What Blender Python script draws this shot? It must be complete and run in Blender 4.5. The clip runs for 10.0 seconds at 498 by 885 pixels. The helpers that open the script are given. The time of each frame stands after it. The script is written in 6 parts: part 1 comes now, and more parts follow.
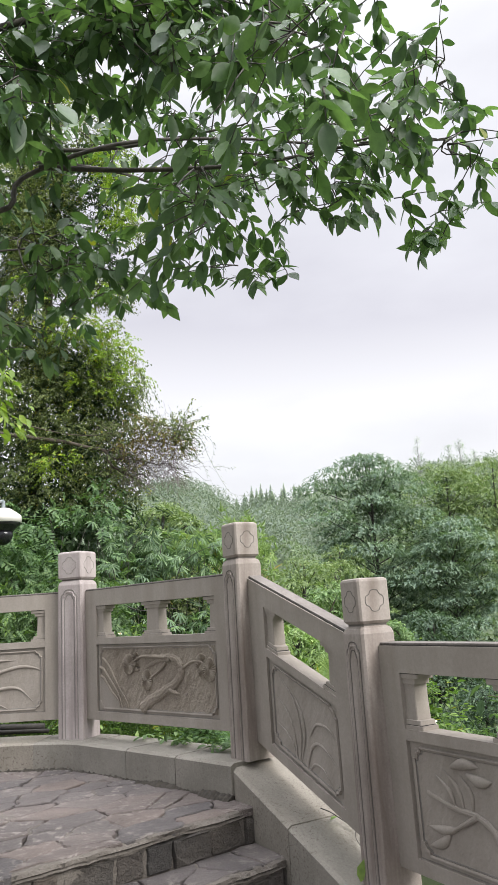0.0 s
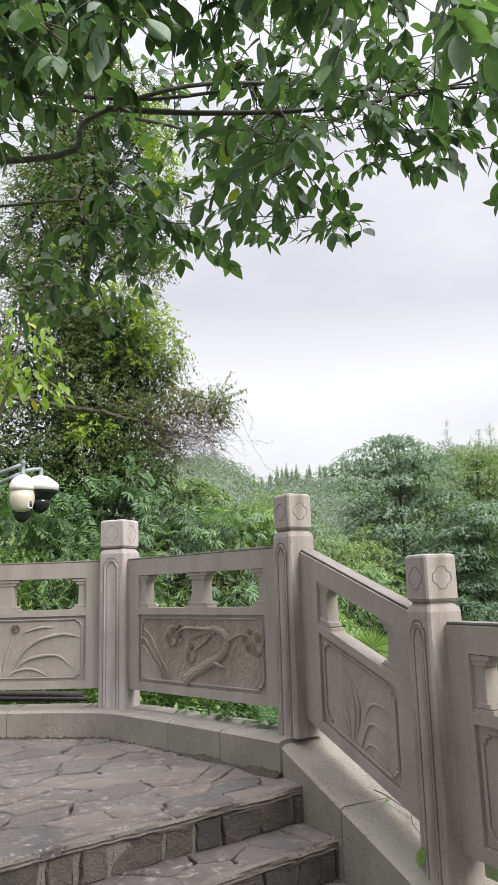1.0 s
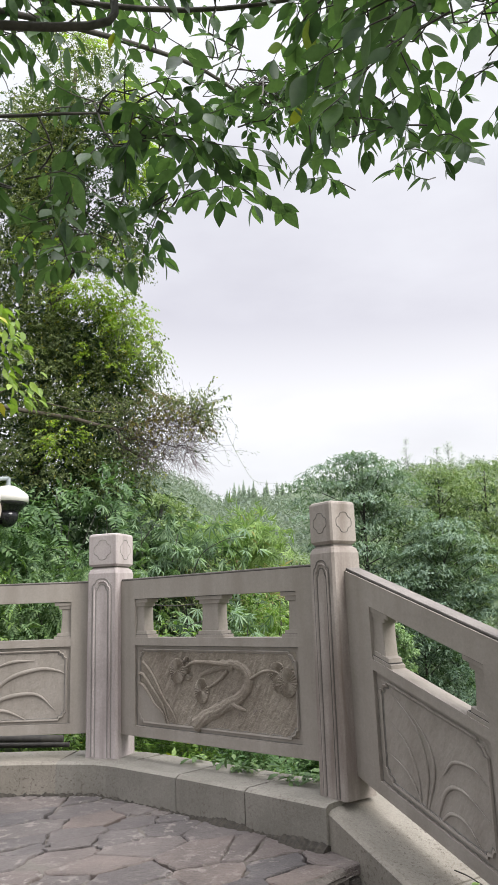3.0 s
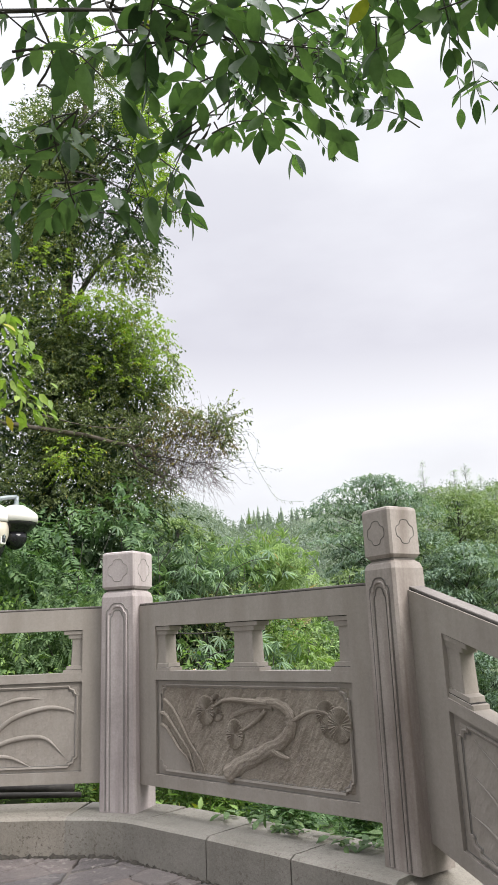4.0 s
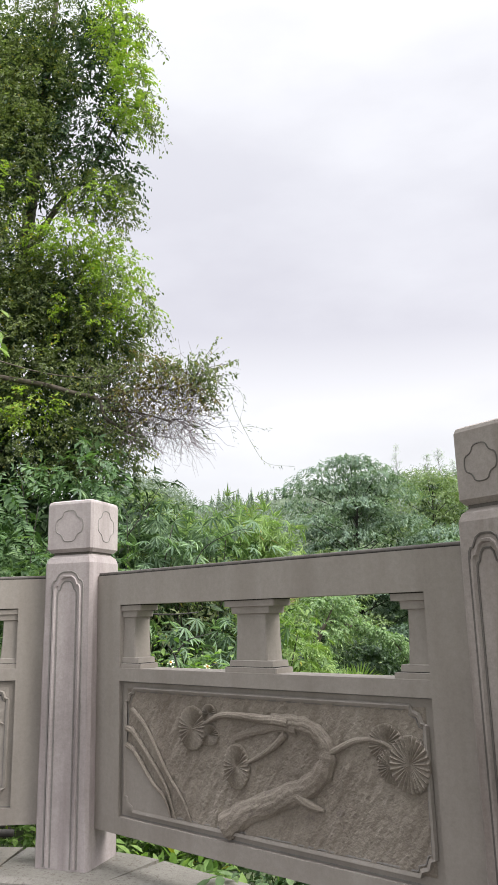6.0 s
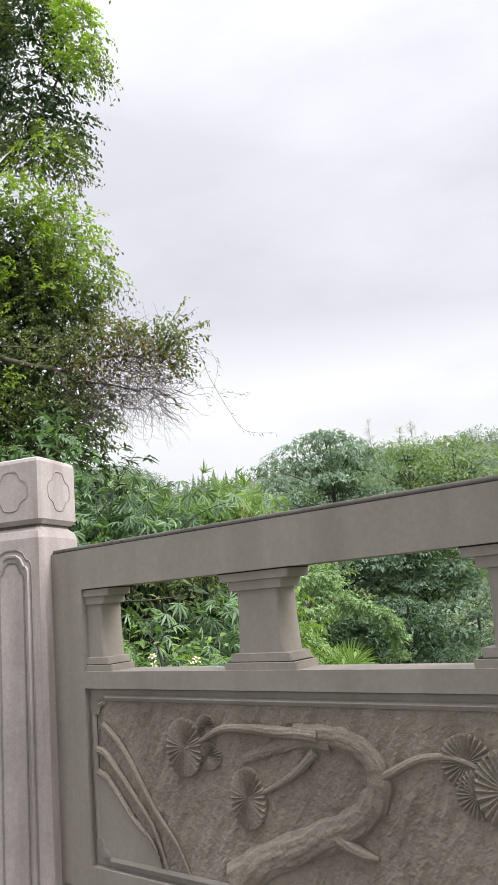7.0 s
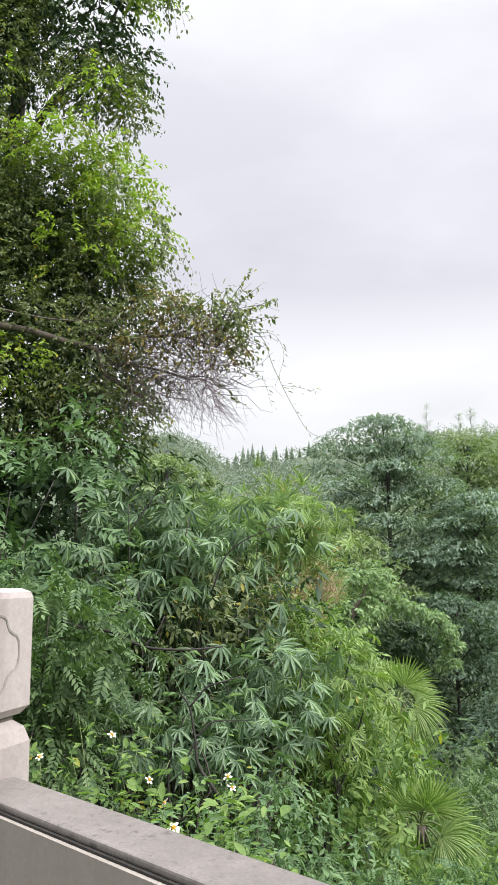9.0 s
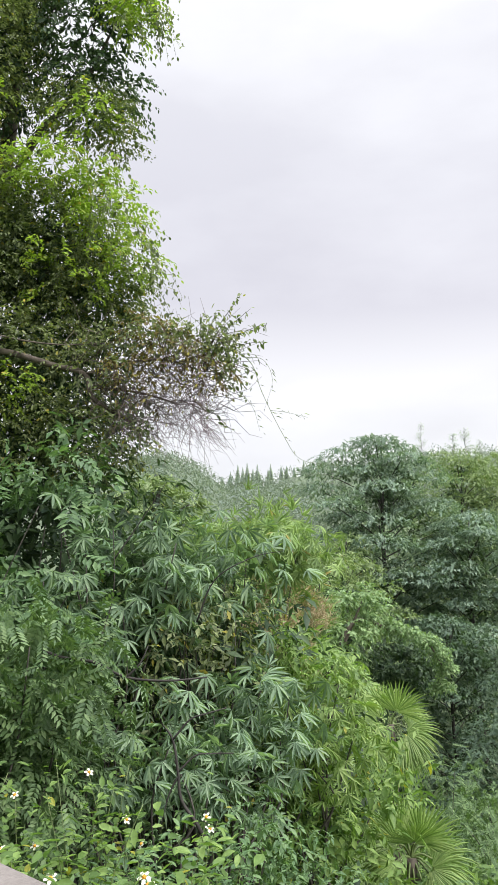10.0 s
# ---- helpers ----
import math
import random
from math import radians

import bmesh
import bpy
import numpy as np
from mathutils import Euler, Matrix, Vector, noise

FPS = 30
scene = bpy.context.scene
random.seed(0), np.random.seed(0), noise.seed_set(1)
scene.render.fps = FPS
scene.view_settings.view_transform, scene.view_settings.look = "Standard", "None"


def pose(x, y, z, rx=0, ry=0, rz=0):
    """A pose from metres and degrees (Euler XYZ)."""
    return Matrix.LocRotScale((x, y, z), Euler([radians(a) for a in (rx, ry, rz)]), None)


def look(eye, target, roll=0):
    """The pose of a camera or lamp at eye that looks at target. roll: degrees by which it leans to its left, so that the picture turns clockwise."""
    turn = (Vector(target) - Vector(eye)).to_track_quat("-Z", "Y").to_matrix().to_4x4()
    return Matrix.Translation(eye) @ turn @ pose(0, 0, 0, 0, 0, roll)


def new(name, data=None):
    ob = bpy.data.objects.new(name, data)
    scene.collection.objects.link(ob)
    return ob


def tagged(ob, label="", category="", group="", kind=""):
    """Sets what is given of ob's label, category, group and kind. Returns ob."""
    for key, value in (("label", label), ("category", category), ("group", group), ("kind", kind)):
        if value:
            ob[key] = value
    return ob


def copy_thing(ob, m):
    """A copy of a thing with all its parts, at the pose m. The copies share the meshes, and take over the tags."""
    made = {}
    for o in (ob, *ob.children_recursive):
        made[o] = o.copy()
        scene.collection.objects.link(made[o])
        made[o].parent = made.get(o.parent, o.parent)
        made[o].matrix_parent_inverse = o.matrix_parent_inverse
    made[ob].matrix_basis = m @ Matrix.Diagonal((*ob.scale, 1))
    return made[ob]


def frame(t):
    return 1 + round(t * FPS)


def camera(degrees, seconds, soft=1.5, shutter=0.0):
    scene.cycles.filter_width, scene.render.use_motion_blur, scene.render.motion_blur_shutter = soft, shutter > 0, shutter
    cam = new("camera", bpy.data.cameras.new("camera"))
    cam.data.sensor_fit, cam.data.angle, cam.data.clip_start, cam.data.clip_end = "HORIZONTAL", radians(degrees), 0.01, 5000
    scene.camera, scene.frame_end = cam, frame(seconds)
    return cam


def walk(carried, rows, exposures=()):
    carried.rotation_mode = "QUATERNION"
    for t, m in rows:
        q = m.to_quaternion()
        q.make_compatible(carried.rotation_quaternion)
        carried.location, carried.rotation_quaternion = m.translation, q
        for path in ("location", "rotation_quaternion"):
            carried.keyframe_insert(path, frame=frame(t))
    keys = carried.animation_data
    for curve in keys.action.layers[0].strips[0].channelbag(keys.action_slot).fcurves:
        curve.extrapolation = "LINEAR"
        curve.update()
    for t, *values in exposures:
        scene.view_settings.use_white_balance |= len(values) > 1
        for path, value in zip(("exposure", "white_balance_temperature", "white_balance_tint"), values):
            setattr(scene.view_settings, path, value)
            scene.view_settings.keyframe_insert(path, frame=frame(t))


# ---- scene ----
cam = camera(37.0, 10.0, 1.2)
PATH = [
    (0, (1.009, -0.844, 1.013), (1.004, 1.107, 1.453), -3.8),
    (0.5, (0.983, -0.787, 0.991), (0.903, 1.167, 1.41), -3.1),
    (1, (0.853, -0.697, 0.999), (0.775, 1.264, 1.386), -1.8),
    (1.5, (0.711, -0.606, 1.0), (0.711, 1.352, 1.405), -3.2),
    (2, (0.647, -0.446, 0.995), (0.656, 1.523, 1.344), -2.8),
    (2.5, (0.637, -0.196, 1.034), (0.644, 1.755, 1.475), -2.0),
    (2.7, (0.581, -0.134, 1.052), (0.608, 1.821, 1.477), -1.8),
    (3.8, (0.379, 0.361, 1.025), (0.435, 2.3, 1.51), -2.4),
    (4, (0.389, 0.486, 1.052), (0.397, 2.423, 1.551), -2.5),
    (4.5, (0.377, 0.731, 1.045), (0.372, 2.671, 1.533), -1.3),
    (5, (0.272, 0.994, 1.075), (0.347, 2.921, 1.604), -1.3),
    (5.5, (0.215, 1.276, 1.047), (0.33, 3.207, 1.555), -1.3),
    (6, (0.253, 1.577, 1.067), (0.337, 3.524, 1.516), -1.6),
    (6.2, (0.252, 1.682, 1.049), (0.336, 3.642, 1.44), -2.3),
    (7.3, (0.218, 2.425, 1.073), (0.377, 4.374, 1.493), -5.7),
    (7.5, (0.244, 2.592, 1.155), (0.269, 4.541, 1.605), -4.8),
    (8, (0.26, 2.797, 1.298), (0.219, 4.752, 1.72), -3.1),
    (8.5, (0.215, 3.086, 1.392), (0.182, 5.04, 1.817), -1.9),
    (9, (0.199, 3.21, 1.511), (0.216, 5.182, 1.846), -0.6),
    (9.5, (0.251, 3.21, 1.537), (0.339, 5.186, 1.835), -0.8),
    (10, (0.251, 3.235, 1.559), (0.282, 5.197, 1.945), -0.5),
]
walk(cam, [(t, look(eye, target, roll)) for t, eye, target, roll in PATH])

# ---- light ----
SUN_DIR = Vector((0.64, -0.46, 0.62))
world = bpy.data.worlds.new("overcast_sky")
scene.world = world
world.use_nodes = True
wn, wl = world.node_tree.nodes, world.node_tree.links
wn.clear()
w_out, w_bg = wn.new("ShaderNodeOutputWorld"), wn.new("ShaderNodeBackground")
w_tc, w_sep, w_map = wn.new("ShaderNodeTexCoord"), wn.new("ShaderNodeSeparateXYZ"), wn.new("ShaderNodeMapping")
w_map.inputs["Scale"].default_value = (1.0, 1.0, 2.6)
w_n = wn.new("ShaderNodeTexNoise")
w_n.inputs["Scale"].default_value, w_n.inputs["Detail"].default_value, w_n.inputs["Roughness"].default_value = 2.6, 7.0, 0.5
w_ramp = wn.new("ShaderNodeValToRGB")
w_ramp.color_ramp.elements[0].position, w_ramp.color_ramp.elements[0].color = 0.36, (0.93, 0.925, 0.945, 1)
w_ramp.color_ramp.elements[1].position, w_ramp.color_ramp.elements[1].color = 0.64, (1.06, 1.06, 1.065, 1)
# cloud bank: pale above the horizon, a grey-lilac sheet, brighter towards the zenith
w_warp = wn.new("ShaderNodeMath")
w_warp.operation = "MULTIPLY_ADD"
w_warp.inputs[1].default_value = 0.16
w_bank = wn.new("ShaderNodeValToRGB")
bank = w_bank.color_ramp.elements
while len(bank) < 6:
    bank.new(0.5)
for e, (p, c) in zip(bank, ((0.0, (0.80, 0.80, 0.82)), (0.28, (0.90, 0.90, 0.92)), (0.36, (0.93, 0.925, 0.95)), (0.44, (0.745, 0.735, 0.79)), (0.60, (0.82, 0.82, 0.87)), (0.78, (0.93, 0.935, 0.965)))):
    e.position, e.color = p, (*c, 1)
w_pow, w_top = wn.new("ShaderNodeMath"), wn.new("ShaderNodeMath")
w_pow.operation, w_pow.use_clamp = "POWER", True
w_pow.inputs[1].default_value = 14.0
w_top.operation = "MULTIPLY_ADD"
w_top.inputs[1].default_value, w_top.inputs[2].default_value = 12.5, 1.0
w_mul2 = wn.new("ShaderNodeMixRGB")
w_mul2.blend_type, w_mul2.inputs["Fac"].default_value = "MULTIPLY", 1.0
w_mul = wn.new("ShaderNodeMixRGB")
w_mul.blend_type, w_mul.inputs["Fac"].default_value = "MULTIPLY", 1.0
w_sky = wn.new("ShaderNodeTexSky")
w_sky.sky_type, w_sky.sun_disc = "NISHITA", False
w_sky.sun_elevation, w_sky.sun_rotation = math.asin(SUN_DIR.normalized().z), math.atan2(SUN_DIR.x, SUN_DIR.y)
w_add = wn.new("ShaderNodeMixRGB")
w_add.blend_type, w_add.inputs["Fac"].default_value = "ADD", 0.012
wl.new(w_tc.outputs["Generated"], w_map.inputs["Vector"])
wl.new(w_map.outputs["Vector"], w_n.inputs["Vector"])
wl.new(w_n.outputs["Fac"], w_ramp.inputs["Fac"])
wl.new(w_tc.outputs["Generated"], w_sep.inputs[0])
wl.new(w_n.outputs["Fac"], w_warp.inputs[0])
wl.new(w_sep.outputs["Z"], w_warp.inputs[2])
wl.new(w_warp.outputs[0], w_bank.inputs["Fac"])
wl.new(w_sep.outputs["Z"], w_pow.inputs[0])
wl.new(w_pow.outputs[0], w_top.inputs[0])
wl.new(w_ramp.outputs["Color"], w_mul.inputs["Color1"])
wl.new(w_bank.outputs["Color"], w_mul.inputs["Color2"])
wl.new(w_mul.outputs["Color"], w_mul2.inputs["Color1"])
wl.new(w_top.outputs[0], w_mul2.inputs["Color2"])
wl.new(w_mul2.outputs["Color"], w_add.inputs["Color1"])
wl.new(w_sky.outputs["Color"], w_add.inputs["Color2"])
wl.new(w_add.outputs["Color"], w_bg.inputs["Color"])
w_bg.inputs["Strength"].default_value = 1.03
wl.new(w_bg.outputs["Background"], w_out.inputs["Surface"])

sun = new("sun", bpy.data.lights.new("sun", "SUN"))
sun.data.energy, sun.data.angle, sun.data.color = 5.0, radians(36), (1.0, 0.97, 0.93)
sun.matrix_world = look(SUN_DIR * 30, (0, 0, 0))


# ---- materials ----
def material(name):
    m = bpy.data.materials.new(name)
    m.use_nodes = True
    n, l = m.node_tree.nodes, m.node_tree.links
    return m, n, l, n["Principled BSDF"]


def noise_node(n, l, scale, detail=5.0, rough=0.55, stretch=None, coord="Object"):
    tc, nz = n.new("ShaderNodeTexCoord"), n.new("ShaderNodeTexNoise")
    nz.inputs["Scale"].default_value, nz.inputs["Detail"].default_value, nz.inputs["Roughness"].default_value = scale, detail, rough
    if stretch:
        mp = n.new("ShaderNodeMapping")
        mp.inputs["Scale"].default_value = stretch
        l.new(tc.outputs[coord], mp.inputs["Vector"])
        l.new(mp.outputs["Vector"], nz.inputs["Vector"])
    else:
        l.new(tc.outputs[coord], nz.inputs["Vector"])
    return nz.outputs["Fac"]


def ramp(n, l, fac, *stops):
    r = n.new("ShaderNodeValToRGB")
    e = r.color_ramp.elements
    while len(e) < len(stops):
        e.new(0.5)
    for k, (p, c) in enumerate(stops):
        e[k].position, e[k].color = p, (*c, 1)
    l.new(fac, r.inputs["Fac"])
    return r.outputs["Color"]


def blend(n, l, a, b, fac, mode="MIX"):
    m = n.new("ShaderNodeMixRGB")
    m.blend_type = mode
    for socket, v in (("Fac", fac), ("Color1", a), ("Color2", b)):
        if isinstance(v, (int, float)):
            m.inputs[socket].default_value = v
        elif isinstance(v, tuple):
            m.inputs[socket].default_value = (*v, 1)
        else:
            l.new(v, m.inputs[socket])
    return m.outputs["Color"]


def bump(n, l, bsdf, height, strength, distance):
    b = n.new("ShaderNodeBump")
    b.inputs["Strength"].default_value, b.inputs["Distance"].default_value = strength, distance
    l.new(height, b.inputs["Height"])
    l.new(b.outputs["Normal"], bsdf.inputs["Normal"])


def stone_material(name, dark, mid, light, stain, streak=0.5, relief=0.5, rough=0.82, piece=0.0, deep=0.006, crust=None, speckle=0.3):
    m, n, l, bsdf = material(name)
    big, fine = noise_node(n, l, 3.1), noise_node(n, l, 85.0, 4.0, 0.7)
    runs = noise_node(n, l, 9.0, 4.0, 0.6, (1, 1, 0.12))
    speck = noise_node(n, l, 230.0, 2.0, 0.6)
    base = ramp(n, l, big, (0.3, dark), (0.5, mid), (0.72, light))
    base = blend(n, l, base, ramp(n, l, fine, (0.32, dark), (0.68, light)), 0.35)
    dirt = ramp(n, l, runs, (0.44, (0, 0, 0)), (0.72, (1, 1, 1)))
    base = blend(n, l, base, stain, blend(n, l, (0, 0, 0), dirt, streak))
    base = blend(n, l, base, ramp(n, l, speck, (0.35, (0.55, 0.55, 0.55)), (0.6, (1, 1, 1))), speckle, "MULTIPLY")
    if piece:
        oi = n.new("ShaderNodeObjectInfo")
        base = blend(n, l, base, ramp(n, l, oi.outputs["Random"], (0.0, (0.64, 0.67, 0.72)), (0.3, (0.84, 0.84, 0.86)), (0.5, (1, 1, 1)), (0.8, (1.1, 1.03, 1.0)), (1.0, (1.25, 1.14, 1.06))), piece, "MULTIPLY")
    if crust:
        spots = ramp(n, l, noise_node(n, l, crust[0], 5.0, 0.75), (crust[1], (0, 0, 0)), (crust[1] + 0.05, (1, 1, 1)))
        zone = ramp(n, l, noise_node(n, l, 2.3, 3.0), (0.4, (0, 0, 0)), (0.6, (1, 1, 1)))
        base = blend(n, l, base, crust[2], spots if len(crust) > 3 else blend(n, l, spots, zone, 1.0, "MULTIPLY"))
    l.new(base, bsdf.inputs["Base Color"])
    bsdf.inputs["Roughness"].default_value = rough
    bump(n, l, bsdf, blend(n, l, fine, noise_node(n, l, 24.0, 6.0, 0.62), 0.6), relief, deep)
    return m


STONE = stone_material("carved_stone", (0.224, 0.200, 0.174), (0.279, 0.249, 0.220), (0.335, 0.301, 0.268), (0.174, 0.148, 0.124), 0.4, 0.16, speckle=0.10, deep=0.003)
STONE_POST = stone_material("streaked_post_stone", (0.276, 0.240, 0.232), (0.382, 0.336, 0.328), (0.475, 0.422, 0.415), (0.175, 0.143, 0.138), 0.75, 0.25, speckle=0.16, deep=0.003)
STONE_BROWN = stone_material("brown_streaked_stone", (0.214, 0.185, 0.165), (0.294, 0.256, 0.232), (0.383, 0.341, 0.312), (0.129, 0.097, 0.078), 0.95, 0.3, speckle=0.18, deep=0.003)
RELIEF = stone_material("pitted_relief_stone", (0.173, 0.144, 0.115), (0.264, 0.227, 0.185), (0.346, 0.304, 0.254), (0.147, 0.115, 0.088), 0.5, 1.0, 0.85, 0.0, 0.010, (26.0, 0.58, (0.180, 0.148, 0.126)))
COPING = stone_material("dusty_coping_stone", (0.127, 0.113, 0.104), (0.181, 0.162, 0.150), (0.244, 0.219, 0.205), (0.086, 0.074, 0.065), 0.4, 0.3, crust=(60.0, 0.57, (0.095, 0.085, 0.075)))
# dark stone tones that paint the shade of grooves and recesses
GROOVE = stone_material("shade_groove_stone", (0.085, 0.075, 0.065), (0.12, 0.105, 0.095), (0.16, 0.145, 0.13), (0.05, 0.045, 0.04), 0.5, 0.3)
GROOVE_SOFT = stone_material("shade_incised_stone", (0.165, 0.152, 0.142), (0.225, 0.21, 0.195), (0.29, 0.272, 0.255), (0.10, 0.09, 0.08), 0.5, 0.3)
KERB = stone_material("kerb_stone", (0.154, 0.142, 0.119), (0.219, 0.203, 0.173), (0.293, 0.271, 0.237), (0.113, 0.101, 0.080), 0.22, 0.6, piece=0.3, crust=(75.0, 0.555, (0.105, 0.088, 0.072)))
FLAG = stone_material("slate_flagstone", (0.055, 0.048, 0.047), (0.104, 0.090, 0.086), (0.182, 0.157, 0.147), (0.142, 0.123, 0.117), 0.5, 1.0, 0.62, 0.85, 0.022, (17.0, 0.545, (0.232, 0.206, 0.190)))
RISER = stone_material("rough_riser_stone", (0.032, 0.030, 0.030), (0.074, 0.065, 0.057), (0.140, 0.120, 0.101), (0.040, 0.036, 0.032), 0.45, 1.0, 0.7, 0.85, 0.04)
JOINT = stone_material("open_joint_grime", (0.012, 0.011, 0.010), (0.025, 0.022, 0.019), (0.045, 0.040, 0.035), (0.01, 0.009, 0.008), 0.5, 0.5, 0.95)
MORTAR = stone_material("crumbling_mortar", (0.080, 0.070, 0.060), (0.132, 0.117, 0.103), (0.200, 0.179, 0.160), (0.060, 0.052, 0.044), 0.4, 1.0, 0.95, 0.0, 0.018, (21.0, 0.60, (0.040, 0.035, 0.030), "all"))


def leaf_material(name, deep, mid, pale, odd=None, odd_share=0.03, glow=0.35, gloss=0.42, patch=None):
    m, n, l, bsdf = material(name)
    geo = n.new("ShaderNodeNewGeometry")
    col = ramp(n, l, geo.outputs["Random Per Island"], (0.0, deep), (0.5, mid), (1.0, pale))
    if patch:
        zone = ramp(n, l, noise_node(n, l, patch[0], 2.0, 0.5), (0.47, (0, 0, 0)), (0.6, (1, 1, 1)))
        col = blend(n, l, col, patch[1], blend(n, l, (0, 0, 0), zone, 0.6))
    if odd:
        pick = ramp(n, l, geo.outputs["Random Per Island"], (1.0 - odd_share - 0.004, (0, 0, 0)), (1.0 - odd_share, (1, 1, 1)))
        col = blend(n, l, col, odd, pick)
    col = blend(n, l, col, ramp(n, l, noise_node(n, l, 60.0, 3.0), (0.3, (0.72, 0.74, 0.7)), (0.7, (1.15, 1.12, 1.05))), 0.7, "MULTIPLY")
    l.new(col, bsdf.inputs["Base Color"])
    bsdf.inputs["Roughness"].default_value = gloss
    bsdf.inputs["Specular IOR Level"].default_value = 0.3
    tr = n.new("ShaderNodeBsdfTranslucent")
    l.new(blend(n, l, col, (1.15, 1.35, 0.55), 1.0, "MULTIPLY"), tr.inputs["Color"])
    mx = n.new("ShaderNodeMixShader")
    mx.inputs["Fac"].default_value = glow
    l.new(bsdf.outputs["BSDF"], mx.inputs[1])
    l.new(tr.outputs["BSDF"], mx.inputs[2])
    l.new(mx.outputs["Shader"], n["Material Output"].inputs["Surface"])
    return m


LEAF_GLOSSY = leaf_material("glossy_evergreen_leaf", (0.042, 0.078, 0.044), (0.078, 0.134, 0.066), (0.126, 0.202, 0.094), (0.24, 0.24, 0.03), 0.003, 0.40, 0.42)
LEAF_VINE = leaf_material("vine_leaf", (0.075, 0.098, 0.050), (0.178, 0.215, 0.108), (0.300, 0.348, 0.172), (0.30, 0.27, 0.05), 0.03, 0.42, 0.55, (1.3, (0.10, 0.135, 0.065)))
LEAF_RUSSET = leaf_material("russet_leaf", (0.085, 0.060, 0.030), (0.165, 0.125, 0.055), (0.27, 0.23, 0.08), (0.36, 0.33, 0.07), 0.12, 0.35, 0.55)
# darkened copy of the leaf green: shade inside foliage put into the colour
LEAF_DARK = leaf_material("shadowed_thicket_leaf", (0.026, 0.051, 0.032), (0.052, 0.090, 0.047), (0.092, 0.146, 0.068), None, 0, 0.3, 0.5)
# brighter creeper green: light on the outer shoots is part of the colour
LEAF_LIME = leaf_material("lit_lime_leaf", (0.190, 0.285, 0.050), (0.280, 0.390, 0.070), (0.380, 0.480, 0.100), (0.42, 0.36, 0.06), 0.03, 0.50, 0.55)
LEAF_SAPLING = leaf_material("broad_sapling_leaf", (0.143, 0.225, 0.047), (0.209, 0.305, 0.063), (0.296, 0.390, 0.090), (0.4, 0.34, 0.05), 0.03, 0.42, 0.5)
# valley shadow is put into this darker tree green
LEAF_DEEP = leaf_material("shaded_valley_leaf", (0.036, 0.068, 0.046), (0.076, 0.126, 0.082), (0.132, 0.196, 0.126), None, 0, 0.28, 0.55)
LEAF_PALMATE = leaf_material("palmate_leaf", (0.090, 0.150, 0.096), (0.182, 0.271, 0.179), (0.288, 0.392, 0.263), None, 0, 0.38, 0.58)
LEAF_FERN = leaf_material("pinnate_leaf", (0.068, 0.130, 0.060), (0.108, 0.190, 0.084), (0.172, 0.268, 0.125), None, 0, 0.34, 0.45)
# dull green, dark enough to stand for leaves in shade
LEAF_SHADE = leaf_material("dull_shaded_leaf", (0.058, 0.106, 0.046), (0.105, 0.172, 0.075), (0.172, 0.252, 0.115), None, 0, 0.34, 0.55)
LEAF_HERB = leaf_material("herb_leaf", (0.082, 0.150, 0.046), (0.152, 0.246, 0.072), (0.245, 0.350, 0.115), (0.3, 0.3, 0.05), 0.02, 0.42, 0.5)
LEAF_BAMBOO = leaf_material("bright_narrow_leaf", (0.144, 0.224, 0.095), (0.220, 0.319, 0.134), (0.330, 0.426, 0.202), (0.324, 0.269, 0.100), 0.02, 0.38, 0.5)
LEAF_PALM = leaf_material("fan_palm_leaf", (0.115, 0.196, 0.053), (0.190, 0.287, 0.086), (0.299, 0.391, 0.154), None, 0, 0.38, 0.42)
LEAF_TREE = leaf_material("broadleaf_tree_leaf", (0.072, 0.120, 0.095), (0.152, 0.222, 0.172), (0.255, 0.338, 0.262), None, 0, 0.3, 0.5)
LEAF_SCRUB = leaf_material("hillside_scrub_leaf", (0.112, 0.165, 0.075), (0.170, 0.236, 0.108), (0.250, 0.315, 0.160), (0.24, 0.22, 0.1), 0.008, 0.3, 0.6)
# slope green paled a little for haze
LEAF_HILL = leaf_material("wooded_slope_leaf", (0.122, 0.174, 0.119), (0.174, 0.230, 0.157), (0.244, 0.302, 0.207), None, 0, 0.28, 0.65)
LEAF_PALE = leaf_material("feathery_green_leaf", (0.120, 0.200, 0.095), (0.188, 0.285, 0.135), (0.275, 0.378, 0.195), None, 0, 0.35, 0.5)
# distance haze mixed into the base colours of far wood and firs
LEAF_FAR = leaf_material("hazed_wood_leaf", (0.140, 0.185, 0.173), (0.185, 0.229, 0.212), (0.237, 0.275, 0.244), None, 0, 0.25, 0.7)
LEAF_FIR = leaf_material("hazed_fir_needle", (0.355, 0.410, 0.440), (0.410, 0.465, 0.495), (0.465, 0.522, 0.550), None, 0, 0.40, 0.7)
PETAL = leaf_material("white_petal", (0.60, 0.60, 0.55), (0.68, 0.68, 0.62), (0.76, 0.76, 0.70), None, 0, 0.3, 0.6)
FLORET = leaf_material("orange_floret", (0.55, 0.26, 0.03), (0.65, 0.34, 0.04), (0.7, 0.42, 0.06), None, 0, 0.1, 0.7)
DRY = leaf_material("dry_reddish_grass", (0.300, 0.225, 0.160), (0.400, 0.310, 0.225), (0.470, 0.390, 0.290), None, 0, 0.3, 0.7)


def plain_material(name, a, b, scale, rough, metal=0.0, relief=0.3, stretch=None):
    m, n, l, bsdf = material(name)
    f = noise_node(n, l, scale, 5.0, 0.6, stretch)
    l.new(ramp(n, l, f, (0.32, a), (0.68, b)), bsdf.inputs["Base Color"])
    bsdf.inputs["Roughness"].default_value, bsdf.inputs["Metallic"].default_value = rough, metal
    bump(n, l, bsdf, f, relief, 0.004)
    return m


